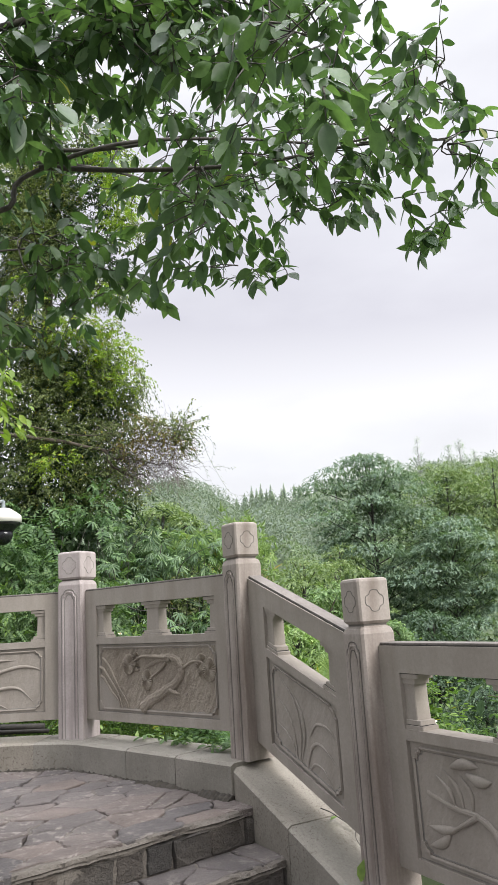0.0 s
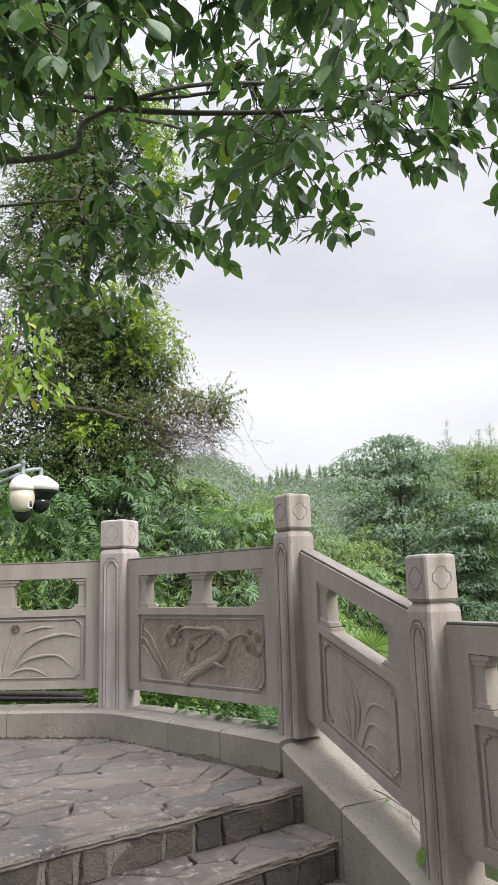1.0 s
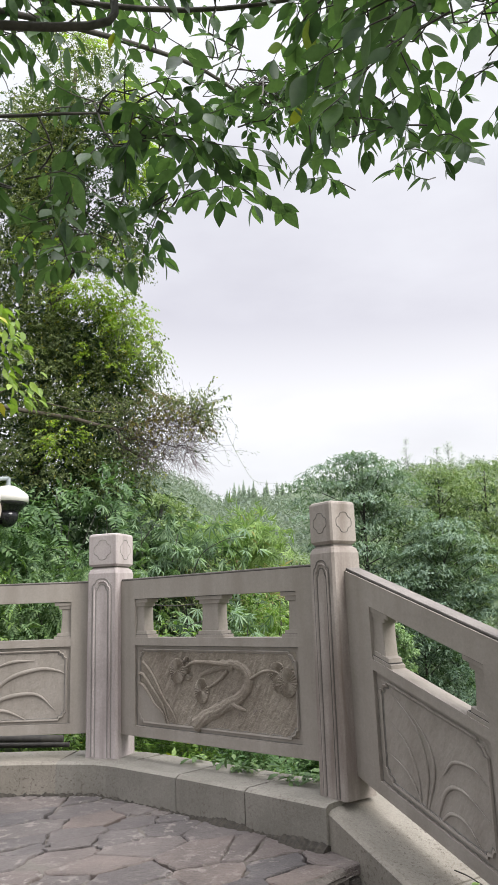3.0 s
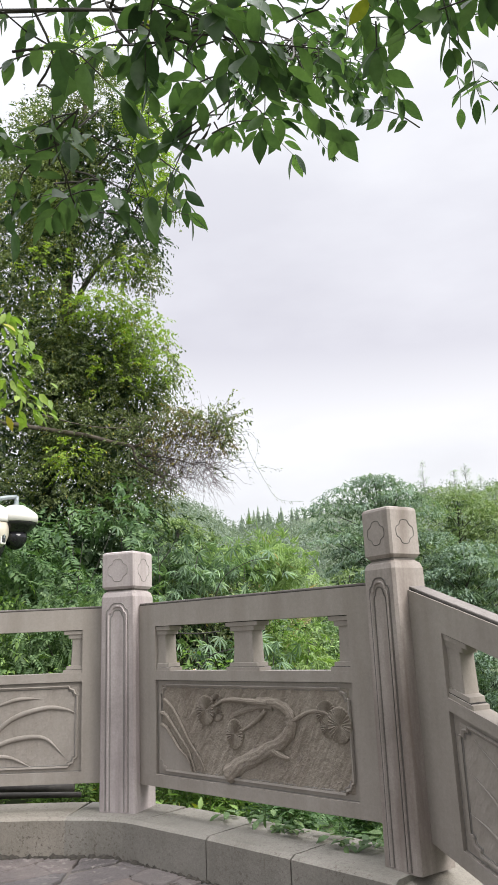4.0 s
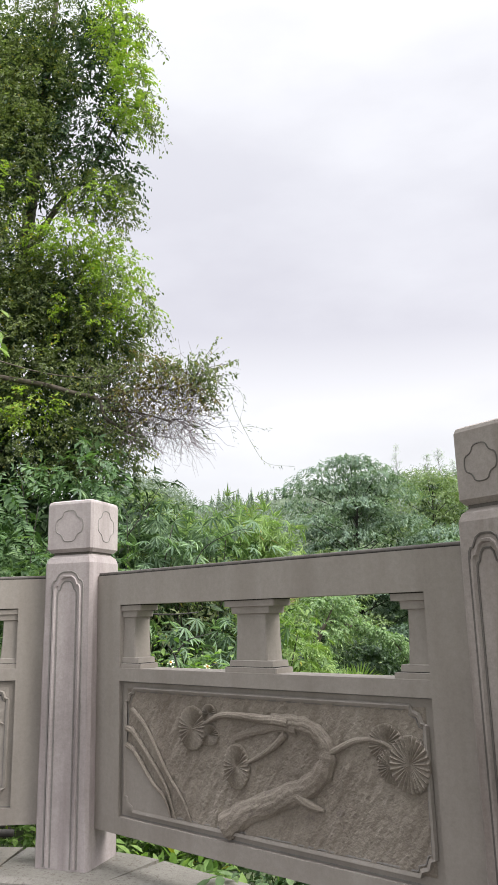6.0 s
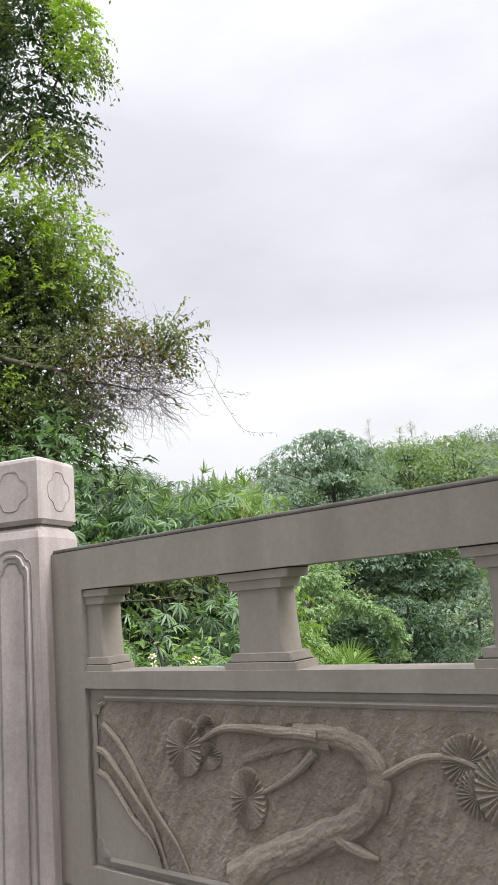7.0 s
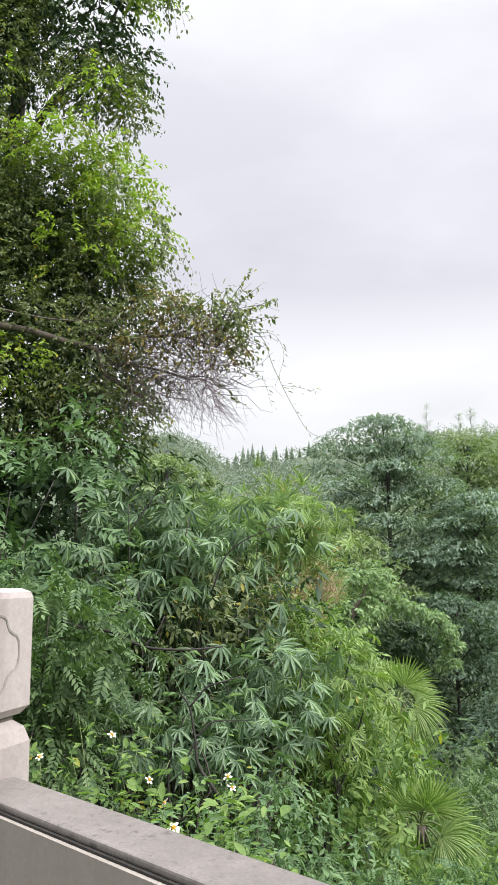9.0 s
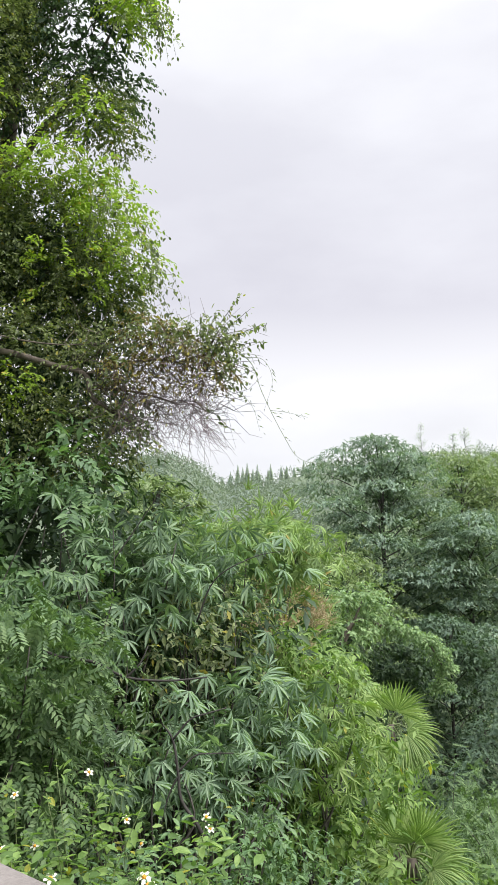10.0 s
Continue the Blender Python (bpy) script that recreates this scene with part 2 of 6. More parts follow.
# nearly black bark for limbs, twigs and logs
DARK_BARK = plain_material("near_black_bark", (0.015, 0.013, 0.012), (0.04, 0.035, 0.03), 22.0, 0.8, 0, 0.6)
BOUGH_BARK = plain_material("smooth_dark_bark", (0.028, 0.025, 0.022), (0.075, 0.066, 0.056), 30.0, 0.8, 0, 0.5)
BARK = plain_material("grey_brown_bark", (0.05, 0.04, 0.032), (0.15, 0.125, 0.10), 22.0, 0.9, 0, 0.8, (1, 1, 0.3))
TWIG = plain_material("dry_purplish_twig", (0.105, 0.072, 0.082), (0.200, 0.145, 0.160), 40.0, 0.85)
# twig grey with skyline haze put into it
PALE_TWIG = plain_material("hazed_grey_twig", (0.186, 0.180, 0.198), (0.260, 0.252, 0.273), 10.0, 0.9)
STEM = plain_material("green_stem", (0.07, 0.11, 0.03), (0.14, 0.18, 0.06), 30.0, 0.6)
SLOPE_COVER, _n, _l, _b = material("grassy_slope")
_sep = _n.new("ShaderNodeSeparateXYZ")
_tc = _n.new("ShaderNodeTexCoord")
_l.new(_tc.outputs["Object"], _sep.inputs[0])
_mr = _n.new("ShaderNodeMapRange")
_mr.inputs["From Min"].default_value, _mr.inputs["From Max"].default_value = 30.0, 80.0
_l.new(_sep.outputs["Y"], _mr.inputs["Value"])
_soil = ramp(_n, _l, noise_node(_n, _l, 3.0, 5.0, 0.6), (0.32, (0.03, 0.045, 0.018)), (0.68, (0.075, 0.10, 0.035)))
_meadow = ramp(_n, _l, noise_node(_n, _l, 0.35, 8.0, 0.65), (0.35, (0.05, 0.075, 0.045)), (0.65, (0.10, 0.13, 0.075)))
_l.new(blend(_n, _l, _soil, _meadow, _mr.outputs["Result"]), _b.inputs["Base Color"])
_b.inputs["Roughness"].default_value = 0.95
bump(_n, _l, _b, noise_node(_n, _l, 3.0, 5.0, 0.6), 1.0, 0.004)
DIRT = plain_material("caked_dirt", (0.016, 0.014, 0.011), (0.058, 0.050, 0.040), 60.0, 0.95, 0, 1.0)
WHITE = plain_material("white_painted_housing", (0.60, 0.58, 0.55), (0.70, 0.68, 0.65), 6.0, 0.35, 0, 0.02)
CREAM = plain_material("cream_painted_housing", (0.52, 0.47, 0.39), (0.60, 0.55, 0.46), 6.0, 0.32, 0, 0.02)
BLACK = plain_material("black_plastic", (0.012, 0.012, 0.013), (0.025, 0.025, 0.027), 12.0, 0.2, 0, 0.02)
STEEL = plain_material("grey_painted_steel", (0.17, 0.20, 0.21), (0.27, 0.30, 0.31), 14.0, 0.5, 0.3, 0.05)
LENS = plain_material("smoked_dome", (0.01, 0.01, 0.012), (0.02, 0.02, 0.024), 5.0, 0.06, 0, 0.0)


# ---- mesh helpers ----
def thing(name, label, category, m=None, group="", kind=""):
    ob = new(name)
    if m is not None:
        ob.matrix_world = m
    return tagged(ob, label, category, group, kind)


def part(name, bm, mat, parent, label=""):
    if isinstance(bm, bmesh.types.BMesh):
        me = bpy.data.meshes.new(name)
        bm.normal_update()
        bm.to_mesh(me)
        bm.free()
    else:
        me = bm
    if not me.materials:
        me.materials.append(mat)
    ob = new(name, me)
    ob.parent = parent
    if label:
        ob["label"] = label
    return ob


def add_box(bm, x0, x1, y0, y1, z0, z1, bevel=0.0):
    v = [bm.verts.new((x, y, z)) for z in (z0, z1) for y in (y0, y1) for x in (x0, x1)]
    f = [bm.faces.new([v[k] for k in q]) for q in ((0, 2, 3, 1), (4, 5, 7, 6), (0, 1, 5, 4), (2, 6, 7, 3), (0, 4, 6, 2), (1, 3, 7, 5))]
    if bevel:
        edges = list({e for q in f for e in q.edges})
        bmesh.ops.bevel(bm, geom=edges, offset=bevel, segments=2, affect="EDGES", profile=0.6)


def add_loft(bm, rings, close=True):
    """Rings of equal length, joined one to the next, with end caps."""
    made = [[bm.verts.new(p) for p in r] for r in rings]
    k = len(made[0])
    for a, b in zip(made, made[1:]):
        for i in range(k):
            bm.faces.new((a[i], a[(i + 1) % k], b[(i + 1) % k], b[i]))
    if close:
        bm.faces.new(made[0][::-1])
        bm.faces.new(made[-1])


def square_ring(h, z, c=0.0):
    if c <= 0:
        return [(-h, -h, z), (h, -h, z), (h, h, z), (-h, h, z)]
    a = h - c
    return [(-a, -h, z), (a, -h, z), (h, -a, z), (h, a, z), (a, h, z), (-a, h, z), (-h, a, z), (-h, -a, z)]


def add_tube(bm, pts, radii, sides=6, flat=1.0):
    pts = [Vector(p) for p in pts]
    rings = []
    side = None
    for i, p in enumerate(pts):
        d = (pts[min(i + 1, len(pts) - 1)] - pts[max(i - 1, 0)]).normalized()
        if side is None:
            side = d.orthogonal().normalized()
        side = (side - d * side.dot(d)).normalized()
        up = d.cross(side)
        r = radii[i] if isinstance(radii, (list, tuple)) else radii
        rings.append([p + side * (r * math.cos(2 * math.pi * k / sides)) + up * (r * flat * math.sin(2 * math.pi * k / sides)) for k in range(sides)])
    add_loft(bm, rings)


def smooth_line(pts, steps=6):
    """Catmull-Rom through the points."""
    p = [Vector(q) for q in pts]
    p = [p[0] * 2 - p[1]] + p + [p[-1] * 2 - p[-2]]
    out = []
    for i in range(1, len(p) - 2):
        for k in range(steps):
            t = k / steps
            out.append(0.5 * ((2 * p[i]) + (p[i + 1] - p[i - 1]) * t + (2 * p[i - 1] - 5 * p[i] + 4 * p[i + 1] - p[i + 2]) * t * t + (3 * p[i] - p[i - 1] - 3 * p[i + 1] + p[i + 2]) * t ** 3))
    return out + [p[-2]]


OVATE = (np.array([(0, 0, 0), (.25, .185, .05), (.28, 0, -.01), (.25, -.185, .05), (.58, .205, .03), (.62, 0, -.035), (.58, -.205, .03), (1, 0, -.12)]),
         [(0, 2, 1), (0, 3, 2), (1, 2, 5, 4), (2, 3, 6, 5), (4, 5, 7), (5, 6, 7)])
RIB = ((.0, .0, .0), (.10, .095, .0), (.24, .185, -.004), (.40, .228, -.018), (.56, .222, -.038), (.72, .165, -.062), (.86, .085, -.090), (1.0, .0, -.13))
BROAD = (np.array([(x, 0, z - .012 * (0 < w)) for x, w, z in RIB] + [(x, sd * w, z + .16 * w) for sd in (1, -1) for x, w, z in RIB[1:-1]]),
         [q for o, flip in ((8, False), (14, True)) for q in [(t[::-1] if flip else t) for t in [(0, 1, o)] + [(k + 1, k + 2, o + k + 1, o + k) for k in range(5)] + [(6, 7, o + 5)]]])
LEAFLET = (np.array([(0, 0, 0), (.42, .2, .05), (1, 0, -.08), (.42, -.2, .05)]), [(0, 2, 1), (0, 3, 2)])
ROUND = (np.array([(0, 0, 0), (.3, .22, .05), (.66, .20, .03), (1, 0, -.1), (.66, -.20, .03), (.3, -.22, .05)]), [(0, 5, 4, 3), (0, 3, 2, 1)])
NARROW = (np.array([(0, 0, 0), (.38, .075, .03), (1, 0, -.16), (.38, -.075, .03)]), [(0, 2, 1), (0, 3, 2)])


def joined_template(items):
    """items: (template, scale, turn about z in degrees, tilt in degrees, offset)."""
    vs, fs, base = [], [], 0
    for (v, f), s, turn, tilt, off in items:
        r = np.array(pose(0, 0, 0, 0, tilt, turn).to_3x3())
        vs.append(v @ r.T * s + np.array(off))
        fs += [tuple(i + base for i in q) for q in f]
        base += len(v)
    return np.concatenate(vs), fs


BLADE = (np.array([(0, 0, 0), (.3, .066, .02), (.6, .078, .0), (1, 0, -.16), (.6, -.078, .0), (.3, -.066, .02)]), [(0, 5, 4, 3), (0, 3, 2, 1)])
PALMATE = joined_template([(BLADE, s, a, 14, (0, 0, 0)) for s, a in ((1, 0), (.95, 32), (.95, -32), (.8, 66), (.8, -66), (.55, 105), (.55, -105))])
FROND = joined_template([(LEAFLET, .36 * math.sin(.45 + 2.3 * k / 7) * (1 + .15 * math.sin(5 * k + sgn)), sgn * (62 + 8 * math.sin(3 * k)), 10 + 8 * math.sin(4 * k + sgn), (k / 7, 0, -.20 * (k / 7) ** 2)) for k in range(8) for sgn in (-1, 1)])
SPRIG = joined_template([(LEAFLET, .34, sgn * 52, 10, (k / 6, 0, -.14 * (k / 6) ** 2)) for k in range(6) for sgn in (-1, 1)] + [(LEAFLET, .3, 0, 10, (1, 0, -.14))])
CLUSTER = joined_template([(LEAFLET, .7 + .3 * math.sin(5 * k + 1), 137.5 * k, 10 + 26 * math.sin(3 * k), (.08 * math.cos(k), .08 * math.sin(k), .1 * math.sin(7 * k))) for k in range(4)])
GRASSY = joined_template([(NARROW, .7 + .3 * math.sin(4 * k), 51 * k, -55 + 12 * math.sin(2 * k), (0, 0, 0)) for k in range(7)])


def leaf_mesh(name, pos, axis, up, size, template):
    """One mesh of many leaves: place, direction, upper side and length of each."""
    tv, tf = template
    pos, axis, up = (np.asarray(a, float) for a in (pos, axis, up))
    size = np.broadcast_to(np.asarray(size, float), (len(pos),))
    axis = axis / (np.linalg.norm(axis, axis=1, keepdims=True) + 1e-9)
    side = np.cross(up, axis)
    side /= np.linalg.norm(side, axis=1, keepdims=True) + 1e-9
    nor = np.cross(axis, side)
    co = pos[:, None] + size[:, None, None] * (tv[None, :, :1] * axis[:, None] + tv[None, :, 1:2] * side[:, None] + tv[None, :, 2:] * nor[:, None])
    n, k = len(pos), len(tv)
    loops = np.concatenate([np.array(f) for f in tf])
    counts = np.array([len(f) for f in tf])
    all_loops = (loops[None] + k * np.arange(n)[:, None]).ravel()
    all_counts = np.tile(counts, n)
    me = bpy.data.meshes.new(name)
    me.vertices.add(n * k)
    me.vertices.foreach_set("co", co.ravel())
    me.loops.add(len(all_loops))
    me.loops.foreach_set("vertex_index", all_loops.astype(np.int32))
    me.polygons.add(len(all_counts))
    me.polygons.foreach_set("loop_start", np.r_[0, np.cumsum(all_counts)[:-1]].astype(np.int32))
    me.polygons.foreach_set("loop_total", all_counts.astype(np.int32))
    me.update(calc_edges=True)
    return me


def clouds(rng, boxes, per, spread, flat=0.6):
    """Leaf places in clumps. boxes: (centre, radii, clumps). Clumps sit mostly near each box's skin."""
    out, away = [], []
    for c, r, k in boxes:
        d = rng.normal(size=(k, 3))
        d /= np.linalg.norm(d, axis=1, keepdims=True)
        rad = rng.uniform(0.15, 1.0, (k, 1)) ** 0.45
        rad *= 1 + 0.16 * np.sin(d[:, :1] * 5 + c[0] * 3) * np.cos(d[:, 2:] * 6 + c[1])
        mid = np.array(c) + d * rad * np.array(r)
        sc = rng.uniform(0.55, 1.35, (k, 1, 1))
        p = mid[:, None] + np.clip(rng.normal(size=(k, per, 3)), -1.4, 1.4) * spread * sc * np.array((1, 1, flat))
        out.append(p.reshape(-1, 3))
        away.append(np.repeat(d, per, axis=0))
    return np.concatenate(out), np.concatenate(away)


def leaf_dirs(rng, away, droop=0.5, wild=0.8):
    n = len(away)
    axis = away * np.array((1, 1, .3)) + rng.normal(size=(n, 3)) * wild + np.array((0, 0, -droop))
    up = np.array((0, 0, 1.0)) + away * 0.75 + rng.normal(size=(n, 3)) * 0.35
    return axis, up


# ---- plan ----
POST_Z, POST_D, C_Z = (-1.83, 4.40), (2.16, 1.06), (1.445, 2.375)
POST_A, POST_B = (-0.248, 4.350), (0.912, 3.262)
KERB_Z, TERRACE_Z, RISE, TREAD = 0.275, 0.11, 0.16, 0.265
DROP = 0.37
EDGE_MID, ALONG, DOWN = Vector((0.45, 2.625, 0)), Vector((0.757, 0.653, 0)), Vector((0.653, -0.757, 0))


def bearing(a, b):
    return math.degrees(math.atan2(b[1] - a[1], b[0] - a[0]))


# ---- balustrade ----
def outline(bm, pts, x_plane, radius, axis="front"):
    """A thin bead along 2D points on the front face (x, z) at depth x_plane, or on a side face (y, z)."""
    q = [(p[0], x_plane, p[1]) if axis == "front" else (x_plane, p[0], p[1]) for p in pts]
    add_tube(bm, q, radius, 4)


def quatrefoil(cx, cz, r):
    """Four broad lobes with small notches between them."""
    lobe = [(.0, .98), (.16, .97), (.32, .93), (.43, .84), (.47, .72), (.54, .60), (.60, .54), (.72, .47), (.84, .43), (.93, .32), (.97, .16)]
    pts = []
    for k in range(4):
        c, q = ((1, 0), (0, -1), (-1, 0), (0, 1))[k]
        pts += [(cx + r * (x * c - z * q), cz + r * (x * q + z * c)) for x, z in lobe]
    return pts + pts[:1]


def arch(half, z0, z1):
    side = [(half, z0), (half, z1 - .055), (half * .97, z1 - .040), (half * .88, z1 - .031), (half * .76, z1 - .030), (half * .68, z1 - .022), (half * .55, z1 - .009), (half * .30, z1 - .001), (0, z1)]
    return [(-x, z) for x, z in side] + side[-2::-1]


def make_post(label, h, mat, wide, foot):
    """A post standing on its kerb: cap of half width h, on a shaft that widens from wide to foot."""
    post = thing("balustrade_post", label, "post", None, "carved stone posts of the balustrade")
    bm = bmesh.new()
    add_loft(bm, [square_ring(foot, 0.0, .010), square_ring(wide, 0.985, .010), square_ring(wide - 0.006, 1.004, .010), square_ring(wide - 0.020, 1.016, .009)])
    part("shaft", bm, mat, post)
    bm = bmesh.new()
    add_loft(bm, [square_ring(h * .80, 1.006, .006), square_ring(h * .80, 1.036, .006)])
    # shade of the recess under the cap is in the neck's colour
    part("neck", bm, GROOVE, post, "recessed neck, coloured dark for the shade under the cap")
    bm = bmesh.new()
    add_loft(bm, [square_ring(h - .012, 1.024, .006), square_ring(h - .001, 1.036, .008), square_ring(h - .001, 1.196, .008), square_ring(h - .004, 1.205, .008), square_ring(h - .014, 1.21, .007)])
    cap = part("cap", bm, mat, post)
    for s in (-1, 1):
        for side in ("front", "side"):
            bm = bmesh.new()
            # thin dark bead draws the shade of an incised line
            outline(bm, quatrefoil(0, 1.117, h * .60), s * (h - .0012), 0.0022, side)
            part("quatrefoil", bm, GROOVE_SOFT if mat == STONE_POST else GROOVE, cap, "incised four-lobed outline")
    # mouldings lean with the widening shaft
    lean = lambda p, sd: Vector((p[0], sd * (foot + (wide - foot) * p[1] / .985 - .0004), p[1]))
    bm = bmesh.new()
    for s in (-1, 1):
        for half, top, r in ((.66, .955, .0036), (.40, .922, .0032)):
            add_tube(bm, [lean(q, s) for q in arch(h * half, 0.006, top)], r, 4)
    # arch lines likewise: groove shade by colour on raised beads
    part("arch_moulding", bm, GROOVE_SOFT if mat == STONE_POST else GROOVE, post, "incised double arch outlines")
    bm = bmesh.new()
    for s in (-1, 1):
        add_tube(bm, [lean(q, s) for q in arch(h * .53, 0.006, .938)], .0075, 6, .7)
    part("fillet", bm, mat, post)
    return post


def solid_grid(xs, zs, front, back):
    """A slab of cells. front[j][i]: the depth of the front of a cell, or None for a hole."""
    bm = bmesh.new()
    verts = {}

    def v(x, y, z):
        key = (round(x, 5), round(y, 5), round(z, 5))
        if key not in verts:
            verts[key] = bm.verts.new(key)
        return verts[key]

    def quad(*p):
        q = [v(*c) for c in p]
        if len(set(q)) == 4:
            bm.faces.new(q)

    nx, nz = len(xs) - 1, len(zs) - 1

    def at(i, j):
        return front[j][i] if 0 <= i < nx and 0 <= j < nz else None

    for j in range(nz):
        for i in range(nx):
            f = at(i, j)
            if f is None:
                continue
            x0, x1, z0, z1 = xs[i], xs[i + 1], zs[j], zs[j + 1]
            quad((x0, f, z0), (x1, f, z0), (x1, f, z1), (x0, f, z1))
            quad((x0, back, z0), (x0, back, z1), (x1, back, z1), (x1, back, z0))
            for di, dj, p, q in ((-1, 0, (x0, z0), (x0, z1)), (1, 0, (x1, z1), (x1, z0)), (0, -1, (x1, z0), (x0, z0)), (0, 1, (x0, z1), (x1, z1))):
                g = at(i + di, j + dj)
                g = back if g is None else g
                if g > f:
                    quad((p[0], f, p[1]), (q[0], f, q[1]), (q[0], g, q[1]), (p[0], g, p[1]))
    return bm


def shear(bm, slope):
    if slope:
        for v in bm.verts:
            v.co.z += slope * v.co.x
    return bm


def baluster_rings(cx, z0, z1):
    """A squat square baluster: plinth, waisted shaft, stepped capital."""
    rows = ((.098, .038, 0), (.098, .038, .085), (.083, .034, .092), (.081, .033, .172), (.060, .029, .178), (.056, .027, .50), (.055, .027, .785), (.072, .032, .793), (.074, .033, .88), (.096, .038, .888), (.096, .038, 1.0))
    out = []
    for w, d, f in rows:
        z = z0 + (z1 - z0) * f
        c = 0.003
        out.append([(cx - w, .013 - d + c, z), (cx - w + c, .013 - d, z), (cx + w - c, .013 - d, z), (cx + w, .013 - d + c, z), (cx + w, .051, z), (cx - w, .051, z)])
    return out


def fan(bm, x, z, y, rx, rz, lean=0.0, n=27):
    """A carved pine-needle fan: a low dome of fine radiating ridges."""
    ca, sa = math.cos(radians(lean)), math.sin(radians(lean))
    c = bm.verts.new((x, y - 0.0050, z))
    rings = []
    for share, high, ridge in ((0.15, .0052, .0006), (0.60, .0070, .0028), (0.94, .0066, .0038), (1.0, .0045, .0030), (1.0, -.004, 0.0)):
        ring = []
        for k in range(2 * n):
            a = math.pi * k / n
            px, pz = rx * share * math.cos(a), rz * share * math.sin(a)
            ring.append(bm.verts.new((x + px * ca - pz * sa, y - high - (ridge if k % 2 else -ridge), z + px * sa + pz * ca)))
        rings.append(ring)
    m = 2 * n
    for k in range(m):
        bm.faces.new((c, rings[0][(k + 1) % m], rings[0][k]))
        for p, q in zip(rings, rings[1:]):
            bm.faces.new((p[k], p[(k + 1) % m], q[(k + 1) % m], q[k]))


def carved_limb(bm, line, radii, y, flat, bark):
    """A half-raised limb on the ground plane y, with wavy bark ridges running along it."""
    sides, rings, walked = 18, [], 0.0
    for k, p in enumerate(line):
        d = (line[min(k + 1, len(line) - 1)] - line[max(k - 1, 0)])
        walked += d.length / 2
        d.y = 0
        d.normalize()
        across = Vector((d.z, 0, -d.x))
        ring = []
        for j in range(sides):
            a = math.pi * (j / (sides - 1) * 1.16 - .08)
            wave = math.sin(a * 9 + 2.2 * math.sin(walked * 38) + 1.4 * noise.noise(Vector((walked * 60, a, 1.0)))) if bark else 0.0
            r = radii[k] * (1 + bark * wave)
            ring.append((p.x + across.x * r * math.cos(a), y - r * math.sin(a) * flat, p.z + across.z * r * math.cos(a)))
        rings.append(ring)
    add_loft(bm, rings)


def make_panel(a, b, base, slope, middle, relief, label, ends, margins):
    """A balustrade panel between posts centred on a and b. ends: where it meets them; margins: its two stiles. relief: (kind, points in shares of the recess, width)."""
    in_a, in_b = ends
    m_a, m_b = margins
    dist = math.hypot(b[0] - a[0], b[1] - a[1])
    turn = bearing(a, b)
    run = Vector((math.cos(radians(turn)), math.sin(radians(turn)), 0))
    start = Vector((a[0], a[1], base)) + run * in_a
    start.z += slope * in_a
    start += Vector((-run.y, run.x, 0)) * 0.016
    panel = thing("stone_railing", label, "railing", pose(*start, 0, 0, turn), "carved stone railings of the balustrade")
    L, t, back = dist - in_a - in_b, 0.031, 0.053
    zs = (0.120, 0.172, 0.587, 0.628, 0.834, 0.936)
    xs = (0.0, m_a, L - m_b, L)
    f, r = -t, -t + 0.015
    bm = solid_grid(xs, zs, [[f, f, f], [f, r, f], [f, f, f], [f, None, f], [f, f, f]], back)
    sharp = [e for e in bm.edges if len(e.link_faces) == 2 and e.calc_face_angle(0) > 0.6]
    bmesh.ops.bevel(bm, geom=sharp, offset=0.005, segments=2, affect="EDGES")
    part("frame", shear(bm, slope), STONE, panel)
    bm = bmesh.new()
    add_box(bm, 0.002, L - 0.002, -t + 0.006, back - 0.006, 0.932, 0.939)
    part("rail_joint", shear(bm, slope), JOINT, panel, "dark joint under the coping")
    bm = bmesh.new()
    add_box(bm, 0.002, L - 0.002, -t + 0.010, back + 0.003, 0.939, 0.948, 0.003)
    part("coping", shear(bm, slope), COPING, panel, "pale dusty top of the rail")
    for cx in ([m_a + 0.002, L - m_b - 0.002] + ([(m_a + L - m_b) / 2] if middle else [])):
        bm = bmesh.new()
        add_loft(bm, baluster_rings(cx, 0.624, 0.838))
        baluster = part("baluster", shear(bm, slope), STONE, panel)
        bm = bmesh.new()
        add_box(bm, cx - 0.0965, cx + 0.0965, -0.0255, 0.0515, 0.8310, 0.8336)
        part("joint", shear(bm, slope), JOINT, baluster, "dark open joint under the rail")
        bm = bmesh.new()
        add_box(bm, cx - 0.0895, cx + 0.0895, -0.0225, 0.0480, 0.6430, 0.6450)
        part("joint", shear(bm, slope), JOINT, baluster, "dark open joint at the foot")
    for xj in (0.0080, L - 0.0090):
        bm = bmesh.new()
        add_box(bm, xj - 0.0030, xj + 0.0030, -t - 0.0012, back + 0.0012, 0.122, 0.930)
        part("end_joint", shear(bm, slope), JOINT, panel, "dark joint against the post")
    # flat border round the recess, with stepped inner corners
    x0, x1, z0, z1, n = m_a + 0.026, L - m_b - 0.026, 0.195, 0.564, 0.040
    loop = []
    for cx, cz, sx, sz in ((x0, z0, 1, 1), (x1, z0, -1, 1), (x1, z1, -1, -1), (x0, z1, 1, -1)):
        corner = [(cx, cz + sz * n), (cx + sx * n * .28, cz + sz * n * .92), (cx + sx * n * .45, cz + sz * n * .45), (cx + sx * n * .92, cz + sz * n * .28), (cx + sx * n, cz)]
        loop += corner if sx * sz > 0 else corner[::-1]
    bm = bmesh.new()
    outline(bm, loop + loop[:1], r - 0.006, 0.0065)
    part("border_bead", shear(bm, slope), STONE, panel)
    bm = bmesh.new()
